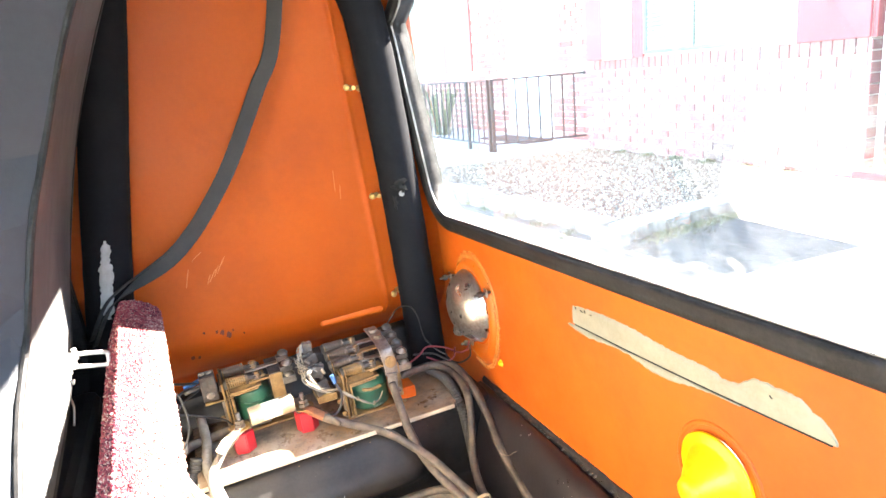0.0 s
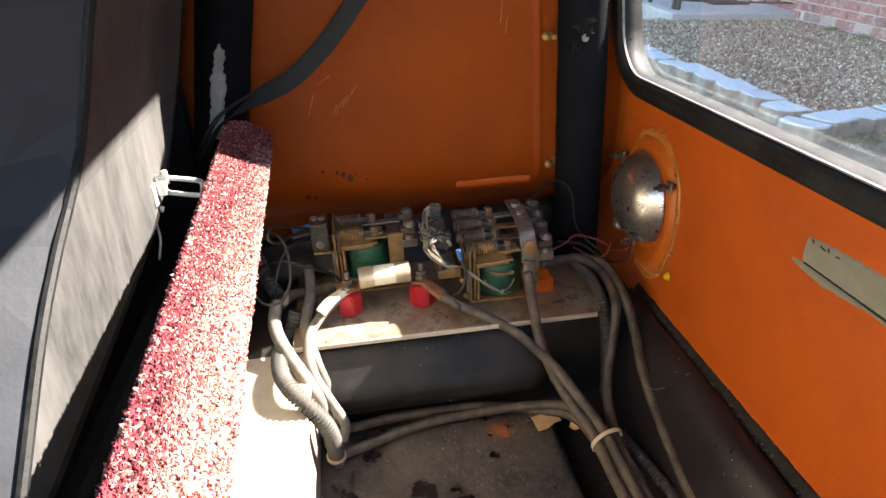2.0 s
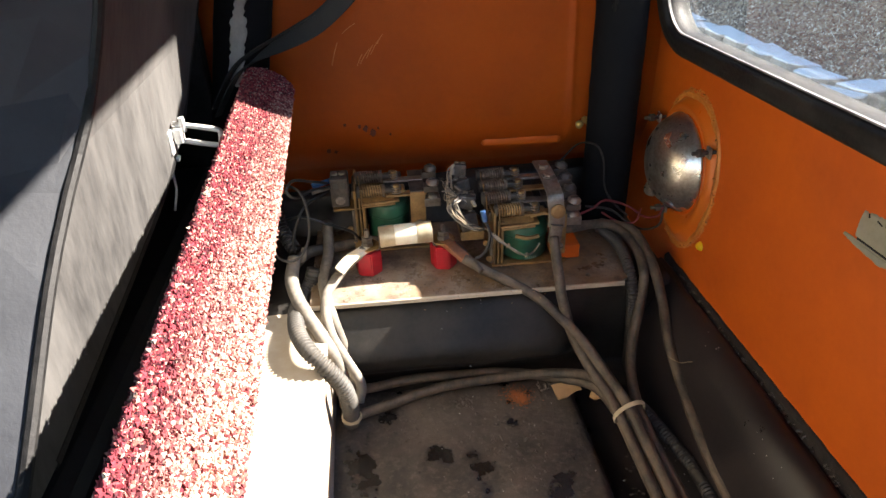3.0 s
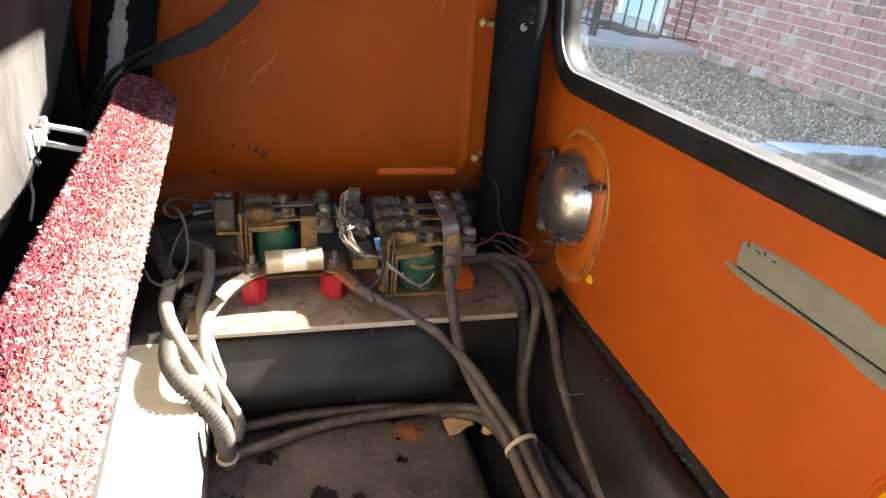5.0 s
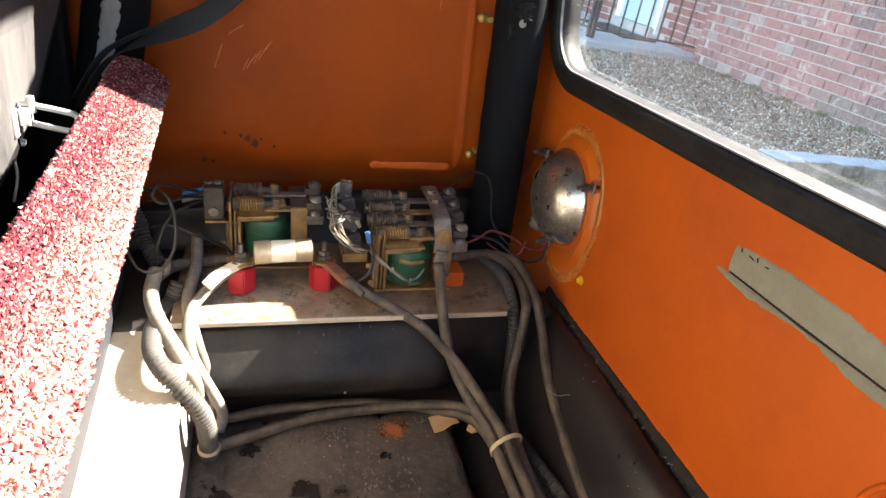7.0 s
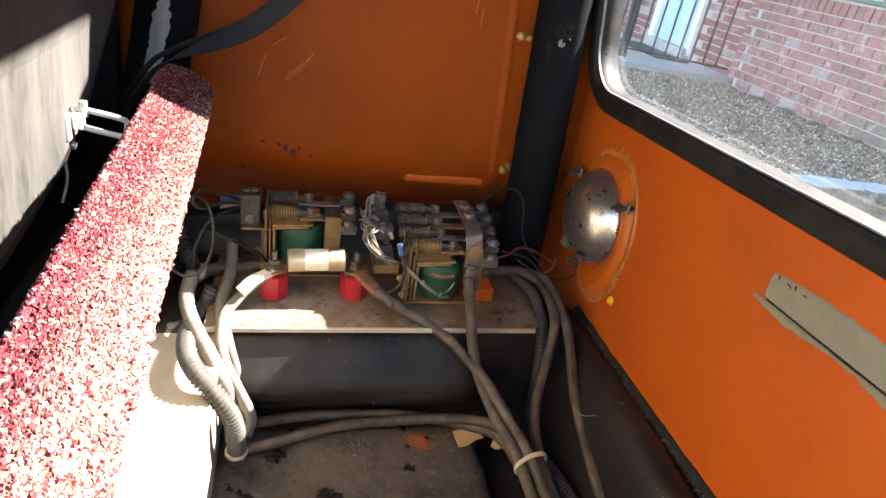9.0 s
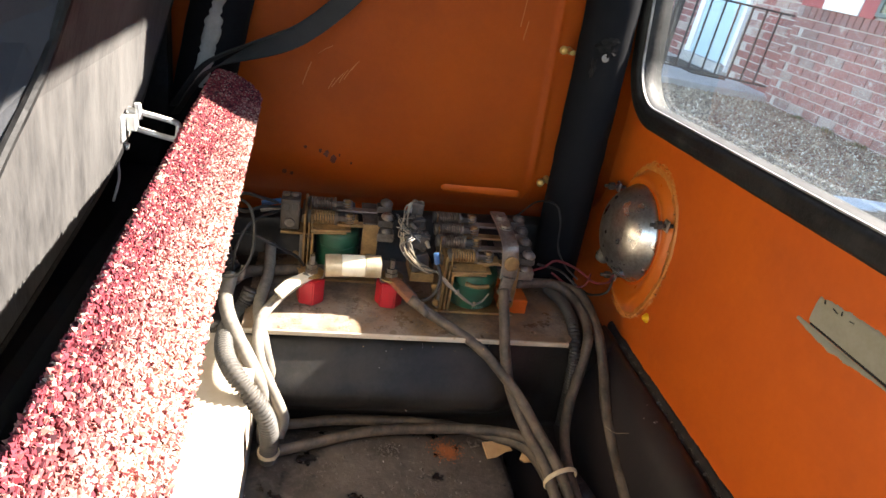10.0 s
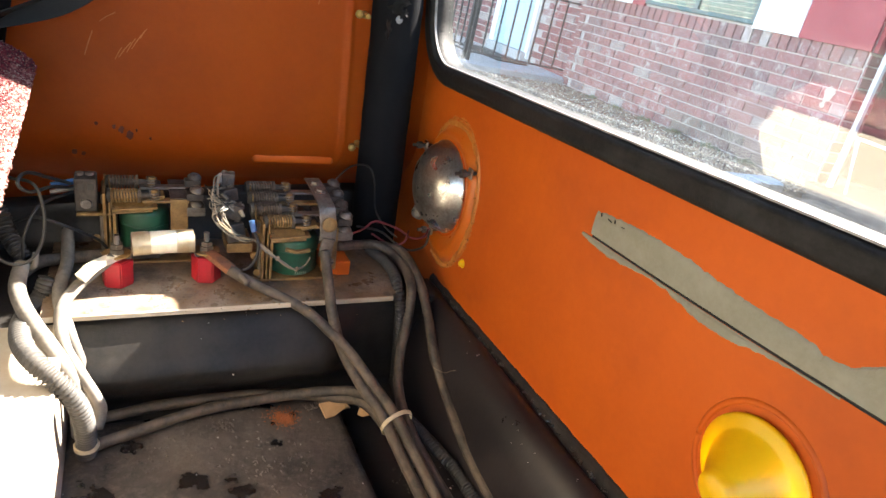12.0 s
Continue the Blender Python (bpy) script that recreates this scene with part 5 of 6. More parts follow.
wire([(-0.37, 0.09, 0.505), (-0.35, 0.07, 0.518), (-0.325, 0.07, 0.508), (-0.3, 0.09, 0.485), (-0.29, 0.1, 0.468)], WIRE, "black wire bowed over the shelf")
wire([(-0.36, 0.06, 0.47), (-0.352, 0.052, 0.475), (-0.35, 0.055, 0.488)], CABLE2, "short grey capped wire end", 0.003)
wire([(-0.06, 0.14, 0.515), (-0.034, 0.16, 0.528), (-0.016, 0.158, 0.546), (-0.012, 0.107, 0.564), (-0.002, 0.106, 0.545), (0.003, 0.105, 0.51), (0.016, 0.1, 0.489), (0.03, 0.09, 0.478)], WIRE, "thin black wire across the tube foot", 0.0011)
wire([(-0.03, 0.1, 0.478), (-0.01, 0.1, 0.487), (0.003, 0.1, 0.496), (0.03, 0.097, 0.488), (0.043, 0.075, 0.484), (0.05, 0.055, 0.495), (0.05, 0.045, 0.51)], WIRER, "dull red wire to the lamp", 0.0014)
wire([(-0.02, 0.1, 0.49), (0.01, 0.1, 0.483), (0.026, 0.085, 0.474), (0.04, 0.07, 0.47), (0.05, 0.05, 0.485), (0.05, 0.043, 0.508)], WIRE, "black wire to the lamp", 0.0014)
wire([(0.0, 0.1, 0.48), (0.02, 0.09, 0.47), (0.033, 0.075, 0.478), (0.04, 0.08, 0.492)], WIRER, "dull red wire loop by the lamp", 0.0012)
wire([(0.022, -0.078, 0.401), (0.03, -0.09, 0.402), (0.036, -0.1, 0.411), (0.05, -0.12, 0.42), (0.056, -0.14, 0.424)], WIREW, "loose pale thread on the cable", 0.0005)
tie = solid("cable_tie", sweep([(-0.031 + 0.0165 * math.cos(a) + 0.004 * math.sin(a), -0.12 + 0.004 * math.cos(a), 0.3705 + 0.0115 * math.sin(a)) for a in (0, 0.6, 1.2, 1.8, 2.4, 3.1, 3.8, 4.5, 5.2, 5.8, 6.28)], 0.002, 8, 0.003, flat=(0.005, 0.0016, (0, 1, 0.3))), TIE, "yellowed nylon tie round the cables", "cable tie", base=(-0.022, -0.122, 0.374))
solid("cable_tie", sweep([(-0.309 + 0.0098 * math.cos(a), -0.0765 + 0.0098 * math.sin(a), 0.358) for a in (0, 0.8, 1.6, 2.4, 3.1, 3.8, 4.5, 5.4, 6.28)], 0.002, 8, 0.003, flat=(0.005, 0.0016, (0, 0.1, 1))), TIE, "pale nylon tie round the corrugated hose", "cable tie", base=(-0.31, -0.066, 0.357))

# ---- rear lamps ----
lamp = thing("lamp_housing", (0.06, 0.052, 0.578), "aged chrome lamp housing on the rear panel", "lamp")
part("dome", lathe([(r * 0.982, h * 0.91) for r, h in ((0.0, 0.033), (0.014, 0.0322), (0.027, 0.029), (0.038, 0.0235), (0.046, 0.016), (0.051, 0.0085), (0.0535, 0.003), (0.055, 0.0), (0.0565, -0.002), (0.0565, -0.004))], (0.069, 0.07, 0.553), (-1, 0, 0), 56), CHROME, lamp, smooth=True)
for y, z in ((-0.004, 0.595), (0.121, 0.588), (0.071, 0.497)):
    scr = part("screw", rod((0.073, y, z), (0.0475, y, z), 0.0021, seg=10), TAPE, lamp)
    part("nut", rod((0.059, y, z), (0.053, y, z), 0.0046, seg=6), TAPE, scr)
    part("tab", box((0.0635, y - 0.005, z - 0.006), (0.066, y + 0.005, z + 0.006), 0.001), CHROME, scr)
for y, z, r in ((0.085, 0.588, 0.0022), (0.061, 0.522, 0.003), (0.07, 0.534, 0.0016), (0.05, 0.525, 0.0014)):
    d = math.hypot(y - 0.07, z - 0.553)
    part("drain_hole", lathe([(0.0, 0.0006), (r, 0.0004), (r, -0.002)], (0.069 - 0.03 * math.sqrt(max(0.0, 1 - (d / 0.0545) ** 2)), y, z), (-1, (0.07 - y) * -9, (z - 0.553) * 9), 12), HOSEB, lamp)
part("wire_exit", lathe([(0.009, 0), (0.009, 0.012), (0.007, 0.016), (0, 0.016)], (0.057, 0.088, 0.521), (-0.3, 0.25, -1), 16), CHROME, lamp)
# a smeared band of uneven width with a raised, broken rim
bm = bmesh.new()
prev = None
for k in range(241):
    q = 2 * math.pi * (k % 240) / 240
    wide = 0.009 + 0.006 * noise.noise(Vector((math.cos(q) * 3, math.sin(q) * 3, 1))) + 0.002 * noise.noise(Vector((math.cos(q) * 14, math.sin(q) * 14, 4)))
    edge = 1 + 0.05 * math.sin(3 * q) + 0.02 * noise.noise(Vector((math.cos(q) * 9, math.sin(q) * 9, 7)))
    row = []
    for s, out in ((0, 0.001), (0.08, -0.0016), (0.22, -0.0022), (0.45, -0.0008), (0.75, -0.0012), (1, 0.001)):
        y = 0.05 + (0.067 * edge - wide * s) * math.cos(q)
        z = 0.552 + (0.089 * edge - wide * s) * math.sin(q)
        row.append(bm.verts.new(on_rear(y, z, out + (0.0006 * noise.noise(Vector((y * 260, z * 260, s * 5))) if 0 < s < 1 else 0))))
    if prev:
        for a in range(5):
            bm.faces.new((prev[a], prev[a + 1], row[a + 1], row[a]))
    prev = row
solid("trim", bm, CAULK, "yellowed sealant bead round the lamp recess", "sealant", "structure", smooth=True)
# the panel swells into a shallow dish round the lamp
bm = bmesh.new()
prev = None
for k in range(97):
    q = 2 * math.pi * (k % 96) / 96
    row = []
    for grow, out in ((0.0, 0.002), (0.1, 0.0015), (0.28, -0.0008), (0.46, -0.0042), (0.6, -0.0062), (0.72, -0.0058), (0.84, -0.0028), (0.94, -0.0006), (1.0, 0.001)):
        edge = 1 + 0.05 * math.sin(3 * q)
        y = (0.069 + 0.05 * math.cos(q)) * (1 - grow) + (0.05 + 0.062 * edge * math.cos(q)) * grow
        z = (0.553 + 0.05 * math.sin(q)) * (1 - grow) + (0.552 + 0.084 * edge * math.sin(q)) * grow
        row.append(bm.verts.new(on_rear(y, z, out)))
    if prev:
        for a in range(8):
            bm.faces.new((prev[a], prev[a + 1], row[a + 1], row[a]))
    prev = row
solid("trim", bm, GLOSSY, "orange moulded dish round the lamp", "dish", "structure", smooth=True)
solid("sealant_drip", lathe([(0.0, 0.005), (0.003, 0.004), (0.0055, 0.0), (0.005, -0.001)], (0.073, -0.008, 0.489), (-1, 0, 0), 12), YELLOW, "yellow sealant drip on the panel", "drip", base=(0.073, -0.008, 0.489))

amber = thing("amber_lamp", (0.073, LAMP_Y, LAMP_Z), "translucent amber lamp bowl set in the panel", "lamp")
prof = [(r * 0.79, h * 0.79) for r, h in ((0.0, 0.046), (0.0105, 0.0455), (0.0145, 0.043), (0.0165, 0.0385), (0.0185, 0.034), (0.026, 0.026), (0.033, 0.016), (0.0385, 0.009), (0.041, 0.0065), (0.05, 0.0055), (0.0515, 0.004), (0.0515, 0.002), (0.041, 0.003), (0.036, 0.0085), (0.0305, 0.015), (0.024, 0.0235), (0.0165, 0.0315), (0.0145, 0.036), (0.0125, 0.0405), (0.0, 0.044))]
part("bowl", lathe(prof, (0.073, LAMP_Y, LAMP_Z), (-1, 0, -0.05), 48), YELLOW, amber, "bright yellow translucent bowl", smooth=True)
part("bulb_holder", lathe([(0.0, 0.012), (0.016, 0.012), (0.027, 0.006), (0.029, 0.0), (0.029, -0.012), (0.0, -0.012)], (0.073, LAMP_Y, LAMP_Z), (-1, 0, -0.05), 32), HOSEB, amber, "dark bulb holder behind the lens", smooth=True)
part("lead", sweep([(0.045, LAMP_Y + 0.004, LAMP_Z - 0.03), (0.04, LAMP_Y + 0.004, LAMP_Z - 0.06), (0.045, LAMP_Y, LAMP_Z - 0.1)], 0.002, 8), WIRE, amber, smooth=True)
dish = [(LAMP_Y + 0.047 * math.cos(2 * math.pi * k / 48), LAMP_Z - 0.002 + 0.049 * math.sin(2 * math.pi * k / 48)) for k in range(49)]
solid("trim", sweep([on_rear(y, z, 0.001) for y, z in dish], 0.0026, 10, 0.006), ORANGE, "raised orange lip round the amber lamp", "lip", "structure", smooth=True)

# ---- filler strip on the panel ----
def strip_line(y):
    """Height of the groove along the strip."""
    s = (-0.212 - y) / 0.31
    return 0.6155 + 0.0135 * s - 0.002 * math.sin(math.pi * s)


def filler(name, y0, y1, edge0, edge1, proud, n=240):
    bm = bmesh.new()
    prev = None
    for k in range(n + 1):
        y = y0 + (y1 - y0) * k / n
        lo, hi = edge0(y), edge1(y)
        row = [on_rear(y, lo, 0.001), on_rear(y, lo + 0.0004, -proud), on_rear(y, lo * 0.7 + hi * 0.3, -proud - 0.0004), on_rear(y, lo * 0.3 + hi * 0.7, -proud), on_rear(y, hi - 0.002, -proud * 0.45), on_rear(y, hi, 0.0003)]
        row = [bm.verts.new(p) for p in row]
        if prev:
            for a in range(5):
                bm.faces.new((prev[a], prev[a + 1], row[a + 1], row[a]))
        else:
            bm.faces.new(row)
        prev = row
    bm.faces.new(prev)
    return bm


def strip_top(y):
    s = (-0.212 - y) / 0.31
    z = 0.638 + 0.006 * min(1, s * 3) + 0.0025 * math.sin(s * 9)
    z -= 0.0045 * math.exp(-(((s - 0.7) / 0.05) ** 2))
    z += 0.007 * min(1, max(0, (s - 0.73) / 0.05)) - 0.006 * min(1, max(0, (s - 0.91) / 0.03)) - 0.012 * max(0, (s - 0.94) / 0.06) ** 2
    return z + 0.0014 * noise.noise(Vector((y * 160, 2, 0))) + 0.0008 * noise.noise(Vector((y * 520, 4, 0)))


def lip_low(y):
    s = (-0.205 - y) / 0.3
    return strip_line(y) - (0.0065 * math.exp(-(((s - 0.1) / 0.13) ** 2)) + 0.0085 * math.exp(-(((s - 0.48) / 0.14) ** 2)) + 0.0015) + 0.0018 * noise.noise(Vector((y * 120, 7, 0))) + 0.0008 * noise.noise(Vector((y * 500, 9, 0)))


strip = thing("filler_strip", (0.073, -0.37, 0.62), "rough grey body filler strip on the orange panel", "filler")
part("filler", filler("filler", -0.212, -0.522, lambda y: strip_line(y) + 0.0012, strip_top, 0.0016), PUTTY, strip)
part("filler_lip", filler("filler_lip", -0.2, -0.44, lip_low, lambda y: strip_line(y) - 0.0004, 0.0008), PUTTY, strip)
for k, (cy, cz, ln, rot) in enumerate(((-0.219, 0.6365, 0.003, 70), (-0.23, 0.636, 0.005, 12), (-0.236, 0.6375, 0.003, 75), (-0.246, 0.637, 0.004, -8), (-0.47, 0.644, 0.003, 35))):
    part("crack", box((0.0708, cy - ln / 2, cz - 0.00022), (0.0716, cy + ln / 2, cz + 0.00022), 0.0, m=Matrix.Translation((0.071, cy, cz)) @ Matrix.Rotation(radians(rot), 4, "X") @ Matrix.Translation((-0.071, -cy, -cz))), RUBBER, strip)
part("groove", sweep([on_rear(y, strip_line(y) + 0.0004, -0.0006) for y in (-0.214, -0.26, -0.31, -0.36, -0.41, -0.46, -0.518)], 0.0011, 6), RUBBER, strip)

# ---- rubbish on the well floor ----
for k, (x, y, w, h, rz) in enumerate(((-0.073, -0.045, 0.016, 0.009, 20), (-0.036, -0.052, 0.009, 0.012, -30))):
    bm = bmesh.new()
    o = [(-w, -h), (-w * 0.3, -h * 1.15), (w * 0.5, -h * 0.8), (w, -h * 0.9), (w * 0.9, h * 0.2), (w * 1.1, h), (0, h * 0.8), (-w * 0.9, h)]
    bm = sheet([o], lambda a, b, t: Vector((a, b, t)), 0.002)
    bmesh.ops.transform(bm, matrix=Matrix.Translation((x, y, 0.339)) @ pose(0, 0, 0, 24, 0, rz), verts=bm.verts[:])
    solid("cardboard_scrap", bm, CARD, "torn brown cardboard scrap under the cables", "cardboard", group="cardboard scraps", base=(x, y, 0.339))


def crumbs(name, seed, count, area, size, material, label):
    rnd = random.Random(seed)
    vs, fs = [], []
    for _ in range(count):
        cx, cy, spread, z = rnd.choice(area)
        p = Vector((rnd.gauss(cx, spread), rnd.gauss(cy, spread), z))
        s = size * rnd.uniform(0.35, 1.2)
        n = len(vs)
        vs += [p + Vector(q) * s * rnd.uniform(0.6, 1.2) for q in ((1, 0, 0), (-1, 0.2, 0), (0, 1, 0.1), (0.1, -1, 0), (0, 0, 0.8), (0, 0, -0.5))]
        fs += [(n + a, n + b, n + 4) for a, b in ((0, 2), (2, 1), (1, 3), (3, 0))] + [(n + b, n + a, n + 5) for a, b in ((0, 2), (2, 1), (1, 3), (3, 0))]
    me = bpy.data.meshes.new(name)
    me.from_pydata([tuple(v) for v in vs], [], fs)
    me.materials.append(material)
    ob = new(name, me)
    ob.matrix_world = CAR
    return tagged(ob, label, "debris", kind="stuff")


crumbs("dirt_crumbs", 1, 420, [(-0.21, -0.035, 0.012, 0.336), (-0.19, -0.05, 0.006, 0.336), (-0.255, -0.075, 0.014, 0.336), (-0.16, -0.1, 0.02, 0.335), (-0.09, -0.033, 0.006, 0.336), (-0.28, -0.06, 0.008, 0.336), (-0.145, -0.13, 0.02, 0.336), (-0.02, -0.14, 0.008, 0.318), (-0.03, -0.18, 0.012, 0.31)], 0.0019, GRIME, "dark dirt crumbs on the well floor")
crumbs("pale_specks", 2, 120, [(-0.17, -0.09, 0.07, 0.3355), (-0.2, 0.02, 0.06, 0.4502), (0.0, -0.15, 0.03, 0.34), (0.062, -0.1, 0.01, 0.437), (0.06, -0.25, 0.04, 0.437)], 0.0009, PEEL, "pale specks of dust and paint")
crumbs("shelf_grit", 4, 260, [(-0.23, 0.03, 0.02, 0.4504), (-0.16, 0.015, 0.02, 0.4504), (0.0, 0.04, 0.012, 0.4504), (-0.1, 0.01, 0.02, 0.4504)], 0.0009, BRASS, "brown grit and bits on the shelf")
crumbs("sill_crust", 6, 420, [(0.0695, 0.01 - 0.016 * k, 0.0028, 0.4385) for k in range(26)], 0.0016, GRIME, "flaking dirt along the sill joint")
bm = bmesh.new()
prev = None
for k in range(260):
    y = 0.06 - 0.0042 * k
    high = 0.4415 - 0.022 * min(0.0, y) + 0.002 * noise.noise(Vector((y * 40, 1, 0))) + 0.001 * noise.noise(Vector((y * 190, 3, 0)))
    row = [bm.verts.new((x, y, z)) for x, z in ((0.0735, high), (0.0712 - 0.0008 * noise.noise(Vector((y * 150, 5, 0))), high - 0.0008), (0.0695 - 0.0018 * noise.noise(Vector((y * 90, 9, 0))), high - 0.004), (0.0685, 0.433))]
    if prev:
        for a in range(3):
            bm.faces.new((prev[a], prev[a + 1], row[a + 1], row[a]))
    prev = row
solid("trim", bm, CRUST, "cracked black sealant along the sill joint", "sealant", "structure")
crumbs("sealant_cracks", 10, 150, [(0.0722, 0.05 + 0.066 * math.cos(a * 0.13), 0.0014, 0.552 + 0.088 * math.sin(a * 0.13)) for a in range(48) if a % 7 > 2], 0.0009, RUBBER, "dark cracks in the old sealant")
crumbs("sealant_flakes", 9, 900, [(0.0726, 0.05 + 0.066 * math.cos(a * 0.0131), 0.0012, 0.552 + 0.0018 * math.sin(a * 2.3) + 0.088 * math.sin(a * 0.0131)) for a in range(480)], 0.0016, CAULK, "brittle yellow flakes of old sealant")
crumbs("rust_flakes", 12, 900, [(-0.128, -0.045, 0.005, 0.3343), (-0.124, -0.05, 0.004, 0.3343), (-0.128, -0.045, 0.009, 0.3343)], 0.001, RUST, "rusty orange flakes on the black lid")

# ---- outside: ground, drive, gravel bed ----
bm = bmesh.new()
bmesh.ops.create_grid(bm, x_segments=24, y_segments=24, size=400)
solid("ground", bm, LAWN, "dry patchy ground reaching the horizon", "ground", "structure", frame_of=ONE, base=(0, 0, 0.03))
bpy.data.objects["ground"].location.z = -0.03
solid("road", box((-4, -30, -0.1), (3.6, 14, 0.0)), CONCRETE, "worn grey concrete drive", "drive", "structure", frame_of=ONE)
solid("gravel_bed", box((1.55, 1.9, -0.05), (3.4, 4.75, 0.085), 0.0), SOIL, "earth bed under the pebbles", "bed", "structure", frame_of=ONE)
bm = bmesh.new()
prev = None
for k in range(60):
    y = 1.2 + 0.07 * k
    row = [bm.verts.new((x + 0.02 * noise.noise(Vector((x * 5, y * 5, 0))), y, z + 0.008 * noise.noise(Vector((x * 20, y * 20, 1))))) for x, z in ((1.05, 0.003), (1.2, 0.02), (1.32, 0.05), (1.42, 0.065), (1.5, 0.07), (3.3, 0.07) if y < 1.9 else (1.52, 0.07))]
    if y < 1.68:
        for v in row:
            v.co.z *= max(0.0, (y - 1.2) / 0.48)
    if prev:
        for a in range(5):
            bm.faces.new((prev[a], prev[a + 1], row[a + 1], row[a]))
    prev = row
solid("verge", bm, VERGE, "strip of bare soil before the edging", "soil", "structure", frame_of=ONE, smooth=True)
rnd = random.Random(11)
vs, fs = [], []
for _ in range(34000):
    x, y = rnd.uniform(1.55, 3.4), rnd.uniform(1.88, 4.75)
    p, s = Vector((x, y, 0.088 + rnd.uniform(0, 0.012))), rnd.uniform(0.0045, 0.0115)
    n = len(vs)
    q = Euler((rnd.uniform(0, 6), rnd.uniform(0, 6), rnd.uniform(0, 6))).to_matrix()
    for k in ((1, 0, 0), (-1, 0, 0), (0, 0.8, 0), (0, -0.8, 0), (0, 0, 0.55), (0, 0, -0.55)):
        vs.append(tuple(p + q @ (Vector(k) * s * rnd.uniform(0.8, 1.2))))
    fs += [(n + a, n + b, n + 4) for a, b in ((0, 2), (2, 1), (1, 3), (3, 0))] + [(n + b, n + a, n + 5) for a, b in ((0, 2), (2, 1), (1, 3), (3, 0))]
me = bpy.data.meshes.new("pebbles")
me.from_pydata(vs, [], fs)
me.materials.append(PEBBLE)
tagged(new("pebbles", me), "tan and grey pebbles filling the bed", "gravel", kind="stuff")

blk = bmesh.new()
face = [(-0.09, -0.075), (0.09, -0.075), (0.09, 0.015), (0.058, 0.07), (-0.058, 0.07), (-0.09, 0.015)]
vsb = []
for z, g in ((-0.02, 1), (0.03, 1.02), (0.075, 0.99), (0.12, 1.01), (0.134, 1.0), (0.14, 0.96)):
    ring = []
    for k in range(6):
        p, q = Vector((*face[k], 0)), Vector((*face[(k + 1) % 6], 0))
        for t in (0, 0.33, 0.67):
            c = p.lerp(q, t) * g
            rough = 0.005 * noise.noise(Vector((c.x * 40, c.y * 40, z * 40))) if 0 < z < 0.13 else 0
            ring.append(blk.verts.new((c.x * (1 + rough * 12), c.y * (1 + rough * 12), z)))
    vsb.append(ring)
for a, b in zip(vsb, vsb[1:]):
    for k in range(18):
        blk.faces.new((a[k], a[(k + 1) % 18], b[(k + 1) % 18], b[k]))
# upper faces take the second material, tinted as if lit by the sky
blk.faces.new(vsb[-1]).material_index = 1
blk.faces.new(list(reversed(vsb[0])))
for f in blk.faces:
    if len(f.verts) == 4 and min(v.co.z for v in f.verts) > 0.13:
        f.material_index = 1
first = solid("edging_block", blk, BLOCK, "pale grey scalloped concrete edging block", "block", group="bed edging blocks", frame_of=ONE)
first.data.materials.append(BLOCKTOP_SKYLIT)
first.matrix_world = pose(1.49, 1.74, -0.012, 4, 0, 128)
for k in range(19):
    copy_thing(first, pose(1.562 - 0.0145 * k + rnd.uniform(-0.01, 0.01), 1.97 + 0.184 * k, rnd.uniform(-0.01, 0.004), rnd.uniform(-3, 3), rnd.uniform(-3, 3), 92 + rnd.uniform(-5, 5)))
for k in range(8):
    copy_thing(first, pose(1.66 + 0.188 * k, 1.795 + 0.04 * min(k, 3) + rnd.uniform(-0.008, 0.008), rnd.uniform(-0.01, 0.004), rnd.uniform(-3, 3), rnd.uniform(-3, 3), (194 if k < 3 else 182) + rnd.uniform(-4, 4)))


def blades(name, seed, count, spots, height, label, category, width=0.004):
    r = random.Random(seed)
    v, f = [], []
    for _ in range(count):
        cx, cy, cz, sp = r.choice(spots)
        p = Vector((r.gauss(cx, sp), r.gauss(cy, sp), cz))
        d = Vector((r.uniform(-0.5, 0.5), r.uniform(-0.5, 0.5), 1)) * height * r.uniform(0.4, 1.1)
        a = r.uniform(0, 6.28)
        w = Vector((math.cos(a), math.sin(a), 0)) * width
        n = len(v)
        bend = Vector((r.uniform(-1, 1), r.uniform(-1, 1), -0.3)) * height * 0.25
        v += [tuple(q) for q in (p - w, p + w, p + d * 0.55 - w * 0.8, p + d * 0.55 + w * 0.8, p + d + bend)]
        f += [(n, n + 1, n + 3, n + 2), (n + 2, n + 3, n + 4)]
    m = bpy.data.meshes.new(name)
    m.from_pydata(v, [], f)
    m.materials.append(LEAF)
    return tagged(new(name, m), label, category, kind="stuff")


blades("weeds", 8, 3400, [(1.72 + 0.05 * k, 1.7 + 0.006 * k, 0.05, 0.028) for k in range(16)] + [(1.62 + 0.06 * k, 1.66 + 0.005 * k, 0.04, 0.03) for k in range(8)] + [(3.36, 2.4 + 0.35 * k, 0.09, 0.03) for k in range(6)] + [(1.43, 2.0 + 0.3 * k, 0.05, 0.03) for k in range(8)], 0.045, "small green weeds along edges", "weeds")
plant = thing("spiky_plant", (2.95, 7.3, 0.05), "spiky pale green plant behind the railing", "plant", frame_of=ONE)
